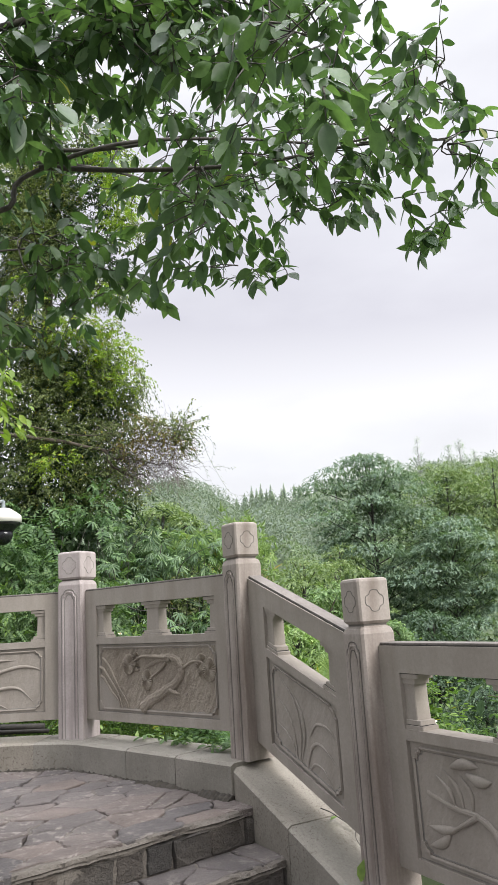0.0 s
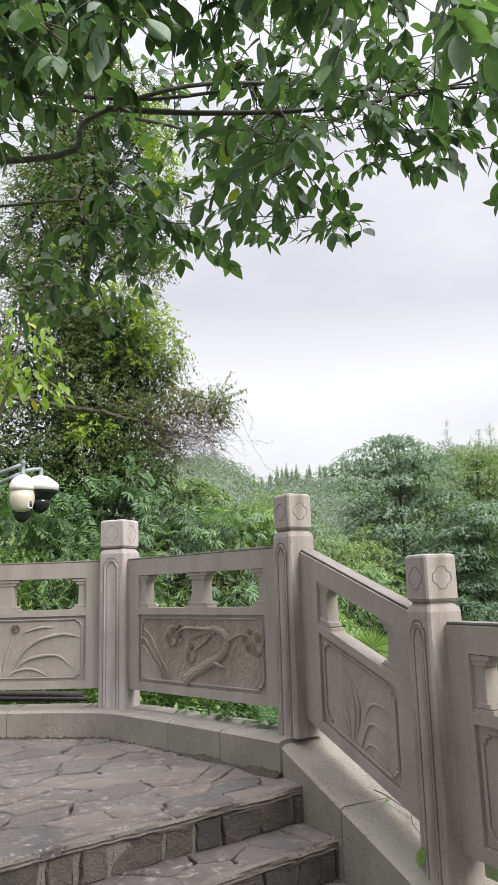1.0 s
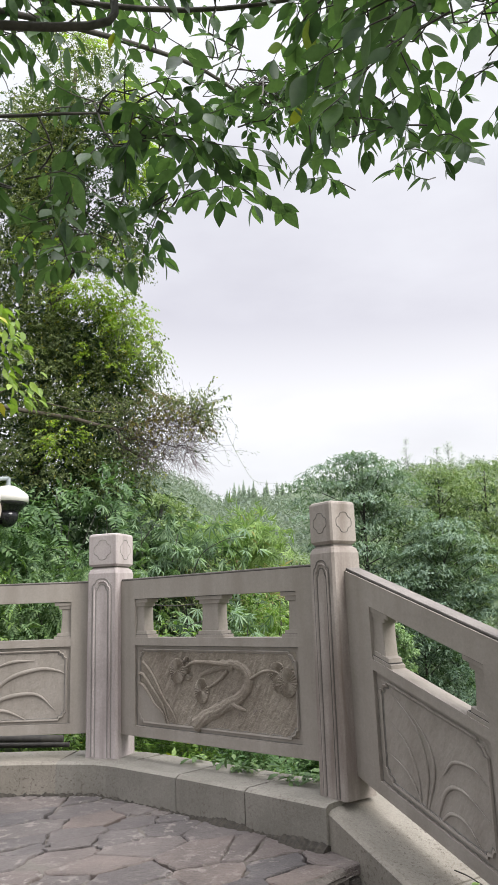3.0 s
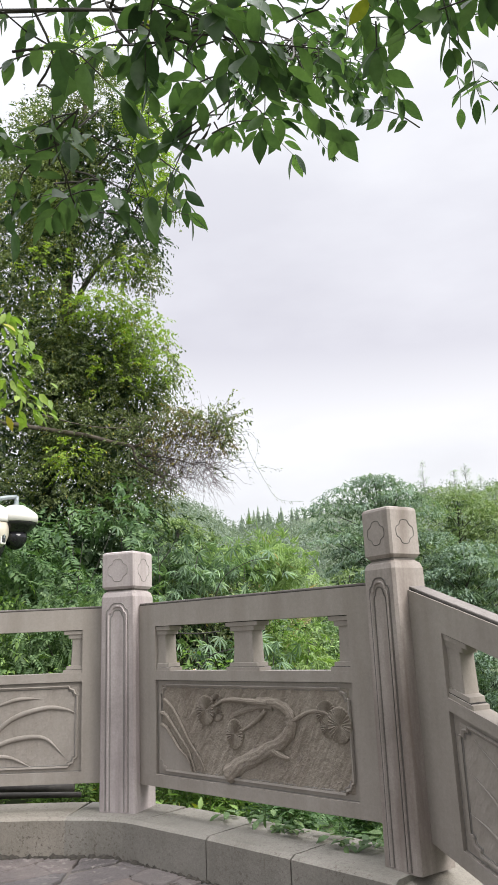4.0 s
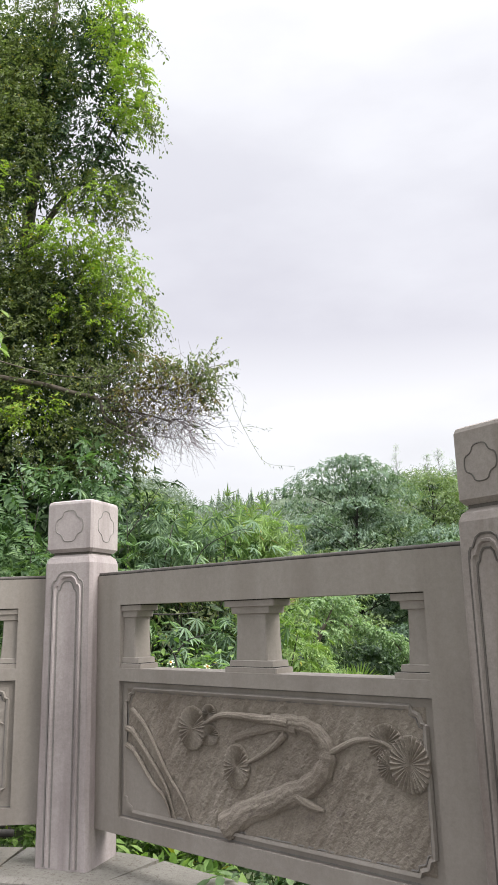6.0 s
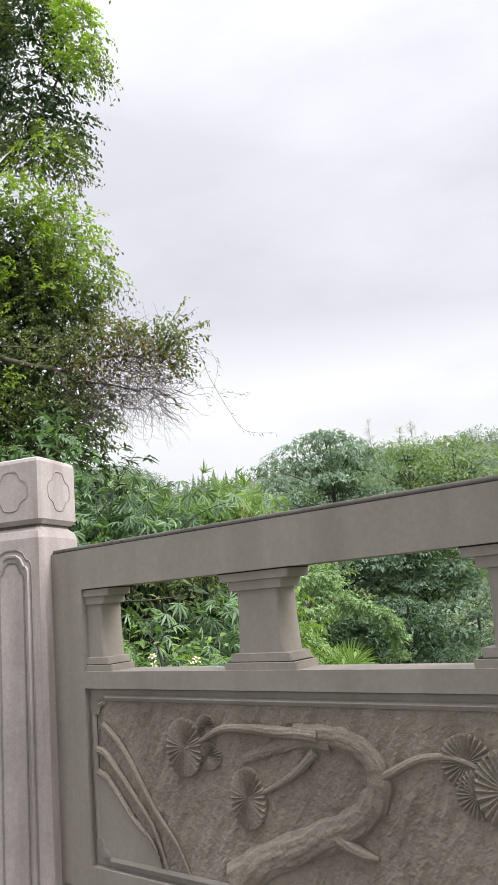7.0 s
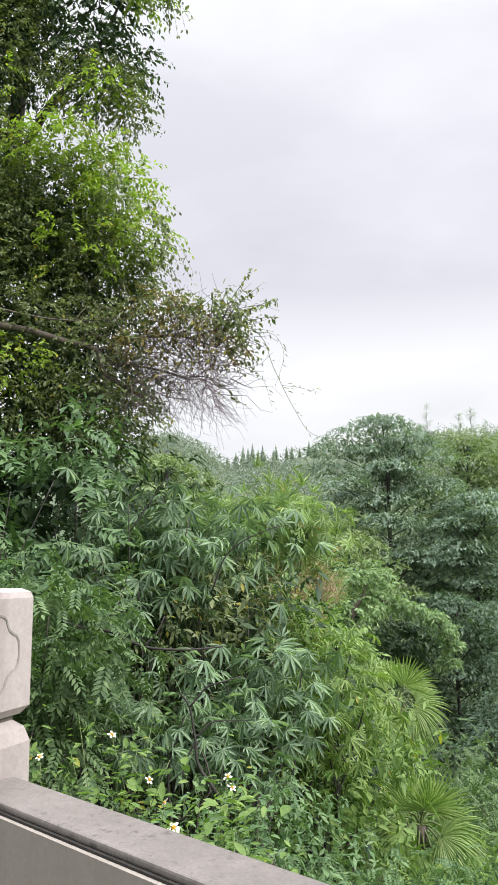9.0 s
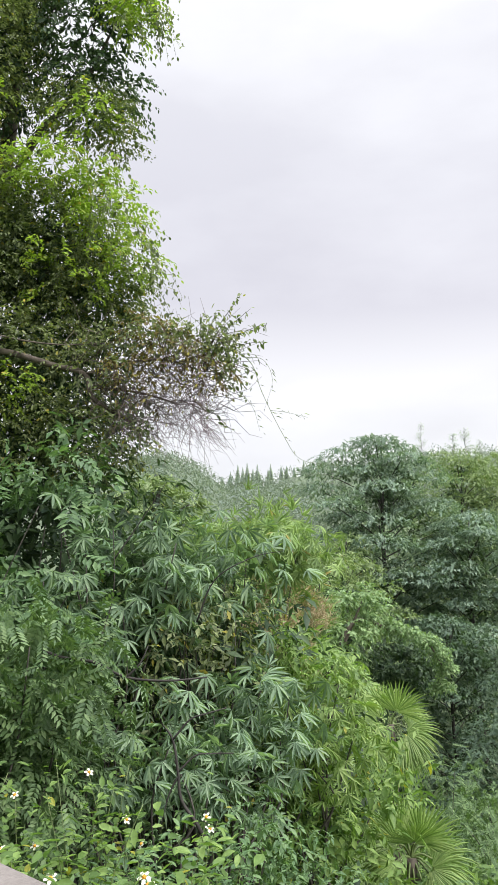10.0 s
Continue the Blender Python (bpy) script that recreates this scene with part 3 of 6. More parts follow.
    # shadow line at the recess edge, drawn with dark beads
    outline(bm, [(m_a + .003, .175), (L - m_b - .003, .175), (L - m_b - .003, .584), (m_a + .003, .584), (m_a + .003, .175)], r + 0.001, 0.0024)
    cx, cz = (x0 + x1) / 2, (z0 + z1) / 2
    inner = [(x + (0.008 if x < cx else -0.008), z + (0.008 if z < cz else -0.008)) for x, z in loop]
    outline(bm, inner + inner[:1], r - 0.003, 0.0022)
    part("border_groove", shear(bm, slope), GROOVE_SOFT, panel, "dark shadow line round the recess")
    # chiselled ground of the recess
    bm = bmesh.new()
    rough = relief is PINE
    ground, amp = (RELIEF, 0.0072) if rough else (STONE, 0.0032)
    nu, nv = (190, 74) if rough else (120, 46)
    rows = []
    for j in range(nv + 1):
        rows.append([])
        for i in range(nu + 1):
            x, z = x0 + (x1 - x0) * i / nu, z0 + (z1 - z0) * j / nv
            sx = x - .45 * z
            k = noise.fractal(Vector((sx * 34 + a[0] * 9, z * 11, 3.0)), 0.7, 2.1, 5) * (0.6 + 0.9 * max(0.0, noise.noise(Vector((x * 4.0 + a[1], z * 5.0, 1.0)))))
            e = min(i, nu - i, j, nv - j)
            rows[-1].append(bm.verts.new((x, r - 0.0006 - (amp * (min(0.8, max(-0.45, k)) + 0.45) if e > 0 else 0.0), z)))
    for j in range(nv):
        for i in range(nu):
            bm.faces.new((rows[j][i], rows[j][i + 1], rows[j + 1][i + 1], rows[j + 1][i]))
    part("relief_ground", shear(bm, slope), ground, panel, "chiselled brownish background of the carving" if rough else "smoothed background of the carving")
    u0, u1, w0, w1 = m_a + 0.008, L - m_b - 0.008, 0.183, 0.567
    at = lambda p: Vector((u0 + (u1 - u0) * p[0], r - 0.004, w0 + (w1 - w0) * p[1]))
    for kind, pts, width in relief:
        bm = bmesh.new()
        if kind == "fan":
            (u, v), (rx, rz, lean) = pts
            p = at((u, v))
            fan(bm, p.x, p.z, r - .004 - width, rx, rz, lean)
            part("pine_fan", shear(bm, slope), RELIEF, panel)
        elif kind == "rock":
            p = [at(q) for q in pts]
            front = [bm.verts.new((q.x, r - 0.0085, q.z)) for q in p]
            rear = [bm.verts.new((q.x, r + 0.004, q.z)) for q in p]
            bm.faces.new(front)
            for k in range(len(p)):
                bm.faces.new((front[k], rear[k], rear[(k + 1) % len(p)], front[(k + 1) % len(p)]))
            part("carved_rock", shear(bm, slope), STONE, panel)
        else:
            line = smooth_line([at(q) for q in pts], 9)
            n = len(line)
            if kind == "leaf":
                radii = [max(0.0012, width * math.sin(math.pi * (0.10 + 0.88 * k / (n - 1)))) for k in range(n)]
            elif kind == "trunk":
                radii = [width * (1.12 - 0.55 * (k / (n - 1)) ** .8) * (1 + 0.06 * math.sin(k * 0.9)) for k in range(n)]
            else:
                radii = [width * (1 - 0.72 * (k / (n - 1)) ** 1.3) for k in range(n)]
            carved_limb(bm, line, radii, r - (.0085 if kind == "branch" else .0045), {"trunk": .55, "leaf": .8}.get(kind, .95), {"trunk": .055, "leaf": 0.0}.get(kind, .05))
            part({"trunk": "carved_trunk", "leaf": "carved_leaf"}.get(kind, "carved_branch"), shear(bm, slope), ground, panel)
    return panel


PINE = [("rock", [(.02, .035), (.02, .545), (.06, .48), (.128, .29), (.18, .17), (.205, .035)], 0),
        ("branch", [(.024, .672), (.053, .648), (.105, .508), (.184, .279), (.224, .045)], .010), ("branch", [(.024, .54), (.06, .49), (.128, .295), (.183, .178), (.206, .045)], .009), ("branch", [(.045, .83), (.11, .682), (.189, .383), (.251, .201), (.285, .045)], .008),
        ("fan", [(.885, .758), (.048, .047, 0)], 0.0), ("fan", [(.897, .628), (.040, .040, 0)], 0.0), ("fan", [(.352, .850), (.026, .026, 0)], -.001), ("fan", [(.352, .690), (.038, .030, 0)], -.001),
        ("trunk", [(.400, .060), (.459, .165), (.566, .302), (.657, .411), (.711, .531), (.729, .648), (.716, .745), (.675, .812), (.62, .838), (.565, .838)], .032),
        ("trunk", [(.64, .80), (.576, .800), (.524, .763), (.469, .714), (.440, .682)], .016),
        ("branch", [(.62, .831), (.543, .841), (.472, .849), (.396, .841), (.345, .781), (.294, .719)], .013), ("branch", [(.609, .755), (.565, .651), (.511, .565), (.454, .497)], .010),
        ("branch", [(.722, .64), (.764, .703), (.808, .758), (.851, .776), (.884, .76), (.916, .719), (.942, .667)], .0085), ("branch", [(.64, .36), (.686, .31), (.714, .298)], .014),
        ("fan", [(.290, .728), (.055, .064, 0)], .001), ("fan", [(.447, .493), (.047, .061, 0)], .001), ("fan", [(.942, .652), (.054, .066, 0)], .003)]
ORCHID = [("leaf", [(.5, .03), (.52, .35), (.55, .62), (.57, .82)], .011), ("leaf", [(.55, .10), (.60, .38), (.70, .63), (.84, .74), (.93, .72), (.985, .66)], .012), ("leaf", [(.55, .06), (.62, .28), (.72, .38), (.84, .38), (.93, .16)], .012),
          ("leaf", [(.52, .02), (.58, .14), (.68, .17), (.80, .02)], .010), ("leaf", [(.5, .03), (.46, .3), (.38, .55), (.25, .72), (.1, .74)], .012), ("leaf", [(.5, .02), (.42, .22), (.3, .38), (.16, .38), (.07, .25)], .012),
          ("leaf", [(.5, .02), (.41, .1), (.3, .12), (.22, .06)], .010), ("leaf", [(.62, .78), (.72, .86), (.82, .86)], .009), ("fan", [(.575, .86), (.03, .03, 0)], 0.0)]
REEDS = [("leaf", [(.36, .02), (.34, .3), (.25, .52), (.10, .62)], .0068), ("leaf", [(.40, .02), (.44, .40), (.36, .72), (.14, .92)], .0068), ("leaf", [(.42, .02), (.50, .42), (.46, .66), (.30, .86)], .0061), ("leaf", [(.38, .0), (.30, .18), (.20, .27), (.05, .30)], .0061),
         ("leaf", [(.52, .0), (.62, .16), (.74, .18), (.86, .04)], .0061), ("leaf", [(.50, .02), (.60, .34), (.74, .44), (.94, .34)], .0068), ("leaf", [(.58, .46), (.68, .64), (.84, .70), (.95, .62)], .0061)]
BOUGH = [("trunk", [(.40, .02), (.40, .22), (.37, .40), (.30, .50), (.20, .52), (.07, .60)], .016), ("branch", [(.30, .50), (.22, .38), (.12, .24)], .010), ("leaf", [(.20, .54), (.18, .66), (.12, .78)], .010), ("leaf", [(.24, .54), (.22, .70), (.16, .84)], .010),
         ("leaf", [(.28, .53), (.28, .68), (.24, .82)], .010), ("leaf", [(.20, .34), (.13, .30), (.06, .30)], .016), ("leaf", [(.16, .28), (.12, .18), (.05, .12)], .018), ("leaf", [(.2, .88), (.27, .93), (.33, .92)], .020), ("leaf", [(.27, .84), (.33, .80), (.38, .82)], .020),
         ("trunk", [(.62, .02), (.60, .35), (.66, .6), (.78, .78)], .018), ("leaf", [(.66, .6), (.58, .72), (.55, .86)], .018), ("leaf", [(.7, .68), (.8, .66), (.9, .6)], .018), ("leaf", [(.75, .76), (.84, .84), (.92, .86)], .018)]

TURN_ZA, TURN_AB, TURN_BC, TURN_CD = bearing(POST_Z, POST_A), bearing(POST_A, POST_B), bearing(POST_B, C_Z), bearing(C_Z, POST_D)
post = make_post("weathered grey carved stone post with square cap", 0.095, STONE_POST, .0965, .1005)
post.matrix_world = pose(*POST_A, KERB_Z, 0, 0, -21.5)
copy_thing(post, pose(*POST_Z, KERB_Z, 0, 0, 14))
post = make_post("slender brownish-grey carved stone post with square cap", 0.075, STONE_BROWN, .0795, .0860)
post.matrix_world = pose(*POST_B, KERB_Z, 0, 0, -56)
copy_thing(post, pose(*C_Z, KERB_Z - DROP, 0, 0, -66))
copy_thing(post, pose(*POST_D, KERB_Z - DROP, 0, 0, TURN_CD))
BC_RUN = math.hypot(C_Z[0] - POST_B[0], C_Z[1] - POST_B[1])
SLOPE = -DROP / BC_RUN
make_panel(POST_A, POST_B, KERB_Z, 0.0, True, PINE, "grey stone panel carved with a bent pine, on the kerb", (.09, .068), (.143, .148))
make_panel(POST_Z, POST_A, KERB_Z, 0.0, True, ORCHID, "grey stone panel carved with arching orchid leaves", (.09, .09), (.140, .134))
make_panel(POST_B, C_Z, KERB_Z, SLOPE, False, REEDS, "sloping grey stone panel carved with reeds beside the steps", (.068, .068), (.155, .178))
make_panel(C_Z, POST_D, KERB_Z - DROP, 0.0, True, BOUGH, "grey stone panel carved with leafy boughs", (.068, .068), (.128, .140))


# ---- ground ----
def land(x, y):
    """Height of the slope outside the terrace."""
    d = max(0.0, y - 4.2 + 0.35 * x) if x < 2.5 else max(0.0, y - 3.3)
    z = 0.12 - 0.22 * min(d, 8) - 0.30 * max(0.0, min(d, 30) - 8)
    z += 0.30 * max(0.0, d - 42) if d < 110 else 20.4 + 0.150 * (min(d, 202) - 110)
    z += max(0.0, -x - 1.6) * 0.75 * min(1.0, d / 3) if x > -12 else 7.8 * min(1.0, d / 3)
    z += 0.10 * max(0.0, x - 9) * min(1.0, max(0.0, d - 25) / 40) if x < 80 else 7.1 * min(1.0, max(0.0, d - 25) / 40)
    z += noise.noise(Vector((x * 0.13, y * 0.13, 0))) * min(2.5, 0.12 * d)
    z -= 1.0 * min(1.0, max(0.0, (x - 1.0) / 1.2)) * min(1.0, max(0.0, (d - 2.5) / 2.0)) * min(1.0, max(0.0, (30 - d) / 8))
    crest = min(1.0, max(0.0, (d - 150) / 40))
    bank = min(1.0, max(0.0, (x - 5) / 11))
    z += crest * crest * (3 - 2 * crest) * (1.7 + 3.3 * bank * bank * (3 - 2 * bank))
    if y < 4.6 and x < 3:
        z = min(z, -0.1)
    return min(z, 60.0)


gx = [-1500, -900, -500, -300, -180, -110, -70, -45, -30] + [-20 + k * 1.0 for k in range(51)] + [36, 44, 56, 75, 105, 150, 220, 350, 600, 1000, 1500]
gy = [-1500, -800, -400, -200, -100, -50, -25, -12] + [-6 + k * 0.8 for k in range(60)] + [44, 48, 53, 60, 70, 82, 95, 110, 130, 148, 160, 170, 180, 190, 200, 220, 270, 350, 500, 800, 1500]
bm = bmesh.new()
grid = [[bm.verts.new((x, y, land(x, y) if y > 3.2 else -0.72)) for x in gx] for y in gy]
for j in range(len(gy) - 1):
    for i in range(len(gx) - 1):
        bm.faces.new((grid[j][i], grid[j][i + 1], grid[j + 1][i + 1], grid[j + 1][i]))
me = bpy.data.meshes.new("ground")
bm.to_mesh(me)
bm.free()
me.materials.append(SLOPE_COVER)
tagged(new("ground", me), "weedy valley slope falling away and rising to hills", "ground", kind="structure")


# ---- terrace base, kerb ----
def prism(name, poly, z0, z1, mat, parent=None, label=""):
    bm = bmesh.new()
    add_loft(bm, [[(x, y, z0) for x, y in poly], [(x, y, z1) for x, y in poly]])
    return part(name, bm, mat, parent, label)


def step_point(e, d):
    p = EDGE_MID + ALONG * e + DOWN * d
    return (p.x, p.y)


terrace = tagged(new("terrace"), "terrace of irregular grey slate crazy paving", "terrace", kind="structure")
prism("bedding", [step_point(-3.4, 0.012), step_point(0.62, 0.012), (0.98, 3.22), (0.5, 3.75), (-0.2, 4.3), (-0.9, 4.42), (-2.65, 4.42), (-2.65, 0.95)], -0.7, TERRACE_Z - 0.031, MORTAR, terrace, "crumbling mortar bed between the stones")
steps = tagged(new("steps"), "rough grey stone steps with crazy-paved treads", "steps", kind="structure")
for k in (1, 2):
    prism("bedding", [step_point(-3.2, TREAD * (k - 1) + 0.014), step_point(0.75, TREAD * (k - 1) + 0.014), step_point(0.80, TREAD * k + 0.012), step_point(-3.2, TREAD * k + 0.012)], -0.7, TERRACE_Z - RISE * k - 0.031, MORTAR, steps, "crumbling mortar bed between the stones")
landing = tagged(new("landing"), "paved landing below the steps", "landing", kind="structure")
prism("bedding", [step_point(-3.2, TREAD * 2 + 0.014), step_point(0.62, TREAD * 2 + 0.014), step_point(0.30, 2.3), step_point(-0.24, 4.7), step_point(-3.2, 4.7)], -0.7, TERRACE_Z - RISE * 3 - 0.031, MORTAR, landing)



def pointing(parent, e0, e1, d0, d1, top, seed):
    """Mortar almost flush with the stones, sunk to open cracks in places."""
    ne, nd = int((e1 - e0) / .026), max(2, int((d1 - d0) / .026))
    bm = bmesh.new()
    grid = []
    for j in range(nd + 1):
        grid.append([])
        for i in range(ne + 1):
            e, d = e0 + (e1 - e0) * i / ne, d0 + (d1 - d0) * j / nd
            x, y = step_point(e, d)
            k = noise.noise(Vector((x * 4.1, y * 4.1, seed))) + .5 * noise.noise(Vector((x * 11, y * 11, seed)))
            sink = min(1.0, max(0.0, (k + .02) * 7))
            grid[-1].append(bm.verts.new((x, y, top - .0045 - .022 * sink + .0015 * noise.noise(Vector((x * 60, y * 60, seed))))))
    for j in range(nd):
        for i in range(ne):
            bm.faces.new((grid[j][i], grid[j + 1][i], grid[j + 1][i + 1], grid[j][i + 1]))
    part("pointing", bm, MORTAR, parent, "pale cracked mortar between the stones")


def nosing(k):
    """The rough mortared lip along the front of a tread."""
    bm = bmesh.new()
    rings = []
    for i in range(321):
        e = -3.2 + (3.86 + .06 * k) * i / 320
        w = noise.noise(Vector((e * 5, k, 0))) + .6 * noise.noise(Vector((e * 19, k, 4))) + .4 * noise.noise(Vector((e * 57, k, 6)))
        low = noise.noise(Vector((e * 4, k, 9))) + .5 * noise.noise(Vector((e * 15, k, 2)))
        top, d = TERRACE_Z - RISE * k - .0025, TREAD * k
        rings.append([(*step_point(e, d - .03), top - .05), (*step_point(e, d - .03), top), (*step_point(e, d + .014 + .012 * w), top - .002 - .003 * abs(low)), (*step_point(e, d + .025 + .014 * w), top - .009 - .005 * low), (*step_point(e, d + .030 + .012 * low), top - .022), (*step_point(e, d + .022 + .008 * w), top - .030 - .004 * w), (*step_point(e, d + .031 + .010 * w), top - .036 - .008 * low), (*step_point(e, d + .018 + .008 * low), top - .046 - .012 * low)])
    add_loft(bm, rings)
    part("nosing", bm, MORTAR, terrace if k == 0 else steps, "rough mortared lip of the step")


kerb = tagged(new("kerb"), "long weathered stone kerb carrying the balustrade", "kerb", kind="structure")


def offset_line(pts, off):
    out = []
    for i, p in enumerate(pts):
        a, b = Vector(pts[max(i - 1, 0)][:2]), Vector(pts[min(i + 1, len(pts) - 1)][:2])
        d = (b - a).normalized()
        out.append((p[0] - d.y * off, p[1] + d.x * off))
    return out


def kerb_block(line, tops, inner, outer, low):
    a, b = offset_line(line, -inner), offset_line(line, outer)
    n = len(line)
    bm = bmesh.new()
    rings = []
    for k in range(n):
        z = tops[k]
        rings.append([(*a[k], low), (*a[k], z - 0.012), (*(Vector(a[k]) * .93 + Vector(b[k]) * .07), z), (*b[k], z), (*b[k], low)])
    add_loft(bm, rings)
    part("kerb_stone", bm, KERB, kerb)


arc = smooth_line([(-2.62, 4.33, 0), (-1.83, 4.36, 0), (-0.95, 4.40, 0), (-0.27, 4.31, 0), (0.10, 4.03, 0), (0.52, 3.63, 0), (0.915, 3.225, 0)], 12)
lengths = [0.0]
for p, q in zip(arc, arc[1:]):
    lengths.append(lengths[-1] + (q - p).length)


def arc_at(s):
    for k in range(len(arc) - 1):
        if lengths[k + 1] >= s:
            f = (s - lengths[k]) / (lengths[k + 1] - lengths[k])
            return arc[k].lerp(arc[k + 1], f)
    return arc[-1]


total = lengths[-1]


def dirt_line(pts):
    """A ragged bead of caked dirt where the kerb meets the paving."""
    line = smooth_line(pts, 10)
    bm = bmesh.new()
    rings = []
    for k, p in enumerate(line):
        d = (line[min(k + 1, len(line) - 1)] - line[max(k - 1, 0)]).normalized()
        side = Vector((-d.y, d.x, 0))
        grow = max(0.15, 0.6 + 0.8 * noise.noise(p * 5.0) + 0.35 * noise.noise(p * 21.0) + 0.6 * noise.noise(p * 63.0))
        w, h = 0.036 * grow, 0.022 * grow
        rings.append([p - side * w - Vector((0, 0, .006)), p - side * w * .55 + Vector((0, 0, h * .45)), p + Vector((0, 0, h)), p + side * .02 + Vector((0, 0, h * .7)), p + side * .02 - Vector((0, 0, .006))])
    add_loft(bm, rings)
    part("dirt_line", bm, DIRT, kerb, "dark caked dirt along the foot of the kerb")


cuts = [0.0] + [total - 0.46 * k for k in range(int(total / 0.46), -1, -1)]
for s0, s1 in zip(cuts, cuts[1:]):
    if s1 - s0 > 0.05:
        line = [arc_at(s0 + 0.004 + (s1 - s0 - 0.008) * k / 5) for k in range(6)]
        kerb_block(line, [KERB_Z] * 6, 0.155, 0.17, -0.75)
foot = offset_line([(p.x, p.y) for p in arc], -0.157)
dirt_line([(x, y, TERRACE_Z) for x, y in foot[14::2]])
b2, c2 = Vector(POST_B), Vector(C_Z)
u2 = (c2 - b2).normalized()
for f0, f1 in ((0.0, 0.52), (0.525, 1.02)):
    pts = [b2 + u2 * (BC_RUN * (f0 + (f1 - f0) * k / 3)) for k in range(4)]
    kerb_block([(p.x, p.y) for p in pts], [KERB_Z + SLOPE * (p - b2).length - (0.004 if f0 else 0.002) for p in pts], 0.155, 0.15, -0.75)
d2 = Vector(POST_D)
for f0, f1 in ((0.012, 0.33), (0.333, 0.66), (0.663, 1.1)):
    pts = [c2 + (d2 - c2) * (f0 + (f1 - f0) * k / 2) for k in range(3)]
    kerb_block([(p.x, p.y) for p in pts], [KERB_Z - DROP - 0.008] * 3, 0.155, 0.15, -0.75)


# ---- plants ----
def foliage(name, parent, mat, rng, boxes, per, spread, size, template, flat=0.6, droop=0.5, wild=0.8, label="", keep=None):
    pos, away = clouds(rng, boxes, per, spread, flat)
    if keep is not None:
        sel = keep(pos)
        pos, away = pos[sel], away[sel]
    axis, up = leaf_dirs(rng, away, droop, wild)
    s = rng.uniform(size[0], size[1], len(pos))
    return part(name, leaf_mesh(name, pos, axis, up, s, template), mat, parent, label)


def limbs(name, parent, mat, lines, sides=6, steps=5):
    bm = bmesh.new()
    for pts, r0, r1 in lines:
        line = smooth_line(pts, steps) if steps > 1 else pts
        n = len(line)
        add_tube(bm, line, [r0 + (r1 - r0) * k / (n - 1) for k in range(n)], sides)
    for f in bm.faces:
        f.smooth = True
    return part(name, bm, mat, parent)


def wander(rng, a, b, bend, n=4):
    a, b = Vector(a), Vector(b)
    return [a.lerp(b, k / n) + (Vector(rng.normal(size=3)) * bend if 0 < k < n else Vector((0, 0, 0))) for k in range(n + 1)]


# overhanging evergreen branch
rng = np.random.default_rng(5)
tree = thing("evergreen_tree", "evergreen tree with glossy leaves overhanging the terrace", "tree")
BOUGHS = [
    ([(-2.9, 0.6, -0.75), (-2.8, 0.65, 1.2), (-2.4, 0.85, 2.2), (-1.6, 1.1, 2.34)], 0.14, 0.016),
    ([(-1.6, 1.1, 2.34), (-0.5, 1.3, 2.36), (0.2, 1.45, 2.42), (0.31, 1.56, 2.63), (0.6, 1.68, 2.80), (1.0, 1.9, 2.95), (1.5, 2.0, 3.02), (1.85, 2.0, 3.05)], 0.013, 0.004),
    ([(0.31, 1.56, 2.63), (0.7, 1.60, 2.62), (1.1, 1.66, 2.64), (1.5, 1.66, 2.66), (1.85, 1.6, 2.66)], 0.011, 0.004),
    ([(-2.4, 0.85, 2.2), (-1.4, 1.7, 2.95), (-0.4, 2.3, 3.3), (0.3, 2.9, 3.45), (0.7, 3.4, 3.7), (0.75, 3.9, 4.15)], 0.02, 0.003),
    ([(-0.5, 1.3, 2.36), (0.1, 1.1, 2.8), (0.9, 1.2, 3.05), (1.6, 1.35, 3.15)], 0.016, 0.005),
    ([(-1.4, 1.1, 2.35), (-0.9, 1.5, 2.42), (-0.4, 1.85, 2.45), (0.1, 2.0, 2.5)], 0.014, 0.004),
    ([(-0.4, 2.3, 3.3), (0.4, 2.35, 3.25), (1.0, 2.3, 3.3)], 0.014, 0.005),
]


def lowest(x, y):
    """The underside of the crown."""
    if x < 0.25:
        return max(1.013 + (0.34 if x < -.2 else .375) * (y + 0.844), 1.045 + (0.66 if x < -.2 else .72) * (y - 0.731))
    return max(1.013 + (0.452 if x < 1.2 else 0.452 + 0.12 * min(1.0, (x - 1.2) / 0.25)) * (y + 0.844), 1.045 + 0.82 * (y - 0.731))


BOUGHS = [(pts[:1] + [tuple(Vector(q) + Vector(rng.normal(size=3)) * (0.035 if k else 0.0)) for q in pts[1:]], r0, r1) for k, (pts, r0, r1) in enumerate(BOUGHS)]
limbs("trunk", tree, BOUGH_BARK, BOUGHS, 7)
spots = [p for pts, r0, r1 in BOUGHS[1:] for p in smooth_line(pts, 6)]
second = []
for _ in range(88):
    e = Vector((rng.uniform(-1.5, 1.8), rng.uniform(0.95, 2.75), 0))
    if e.x < 0.3 and rng.random() < (0.93 if e.y < 1.8 else 0.8):
        continue
    e.z = lowest(e.x, e.y) + 0.03 + 1.35 * rng.uniform(0, 1) ** 1.5
    a = min(spots, key=lambda p: (p - e).length + 0.35 * abs(p.z - e.z))
    if (a - e).length < 1.1:
        second.append(wander(rng, a, e, 0.045))
for _ in range(26):
    e = Vector((rng.uniform(-0.6, 1.0), rng.uniform(1.2, 2.3), rng.uniform(2.85, 3.9)))
    a = min(spots, key=lambda p: (p - e).length)
    second.append(wander(rng, a, e, 0.05))
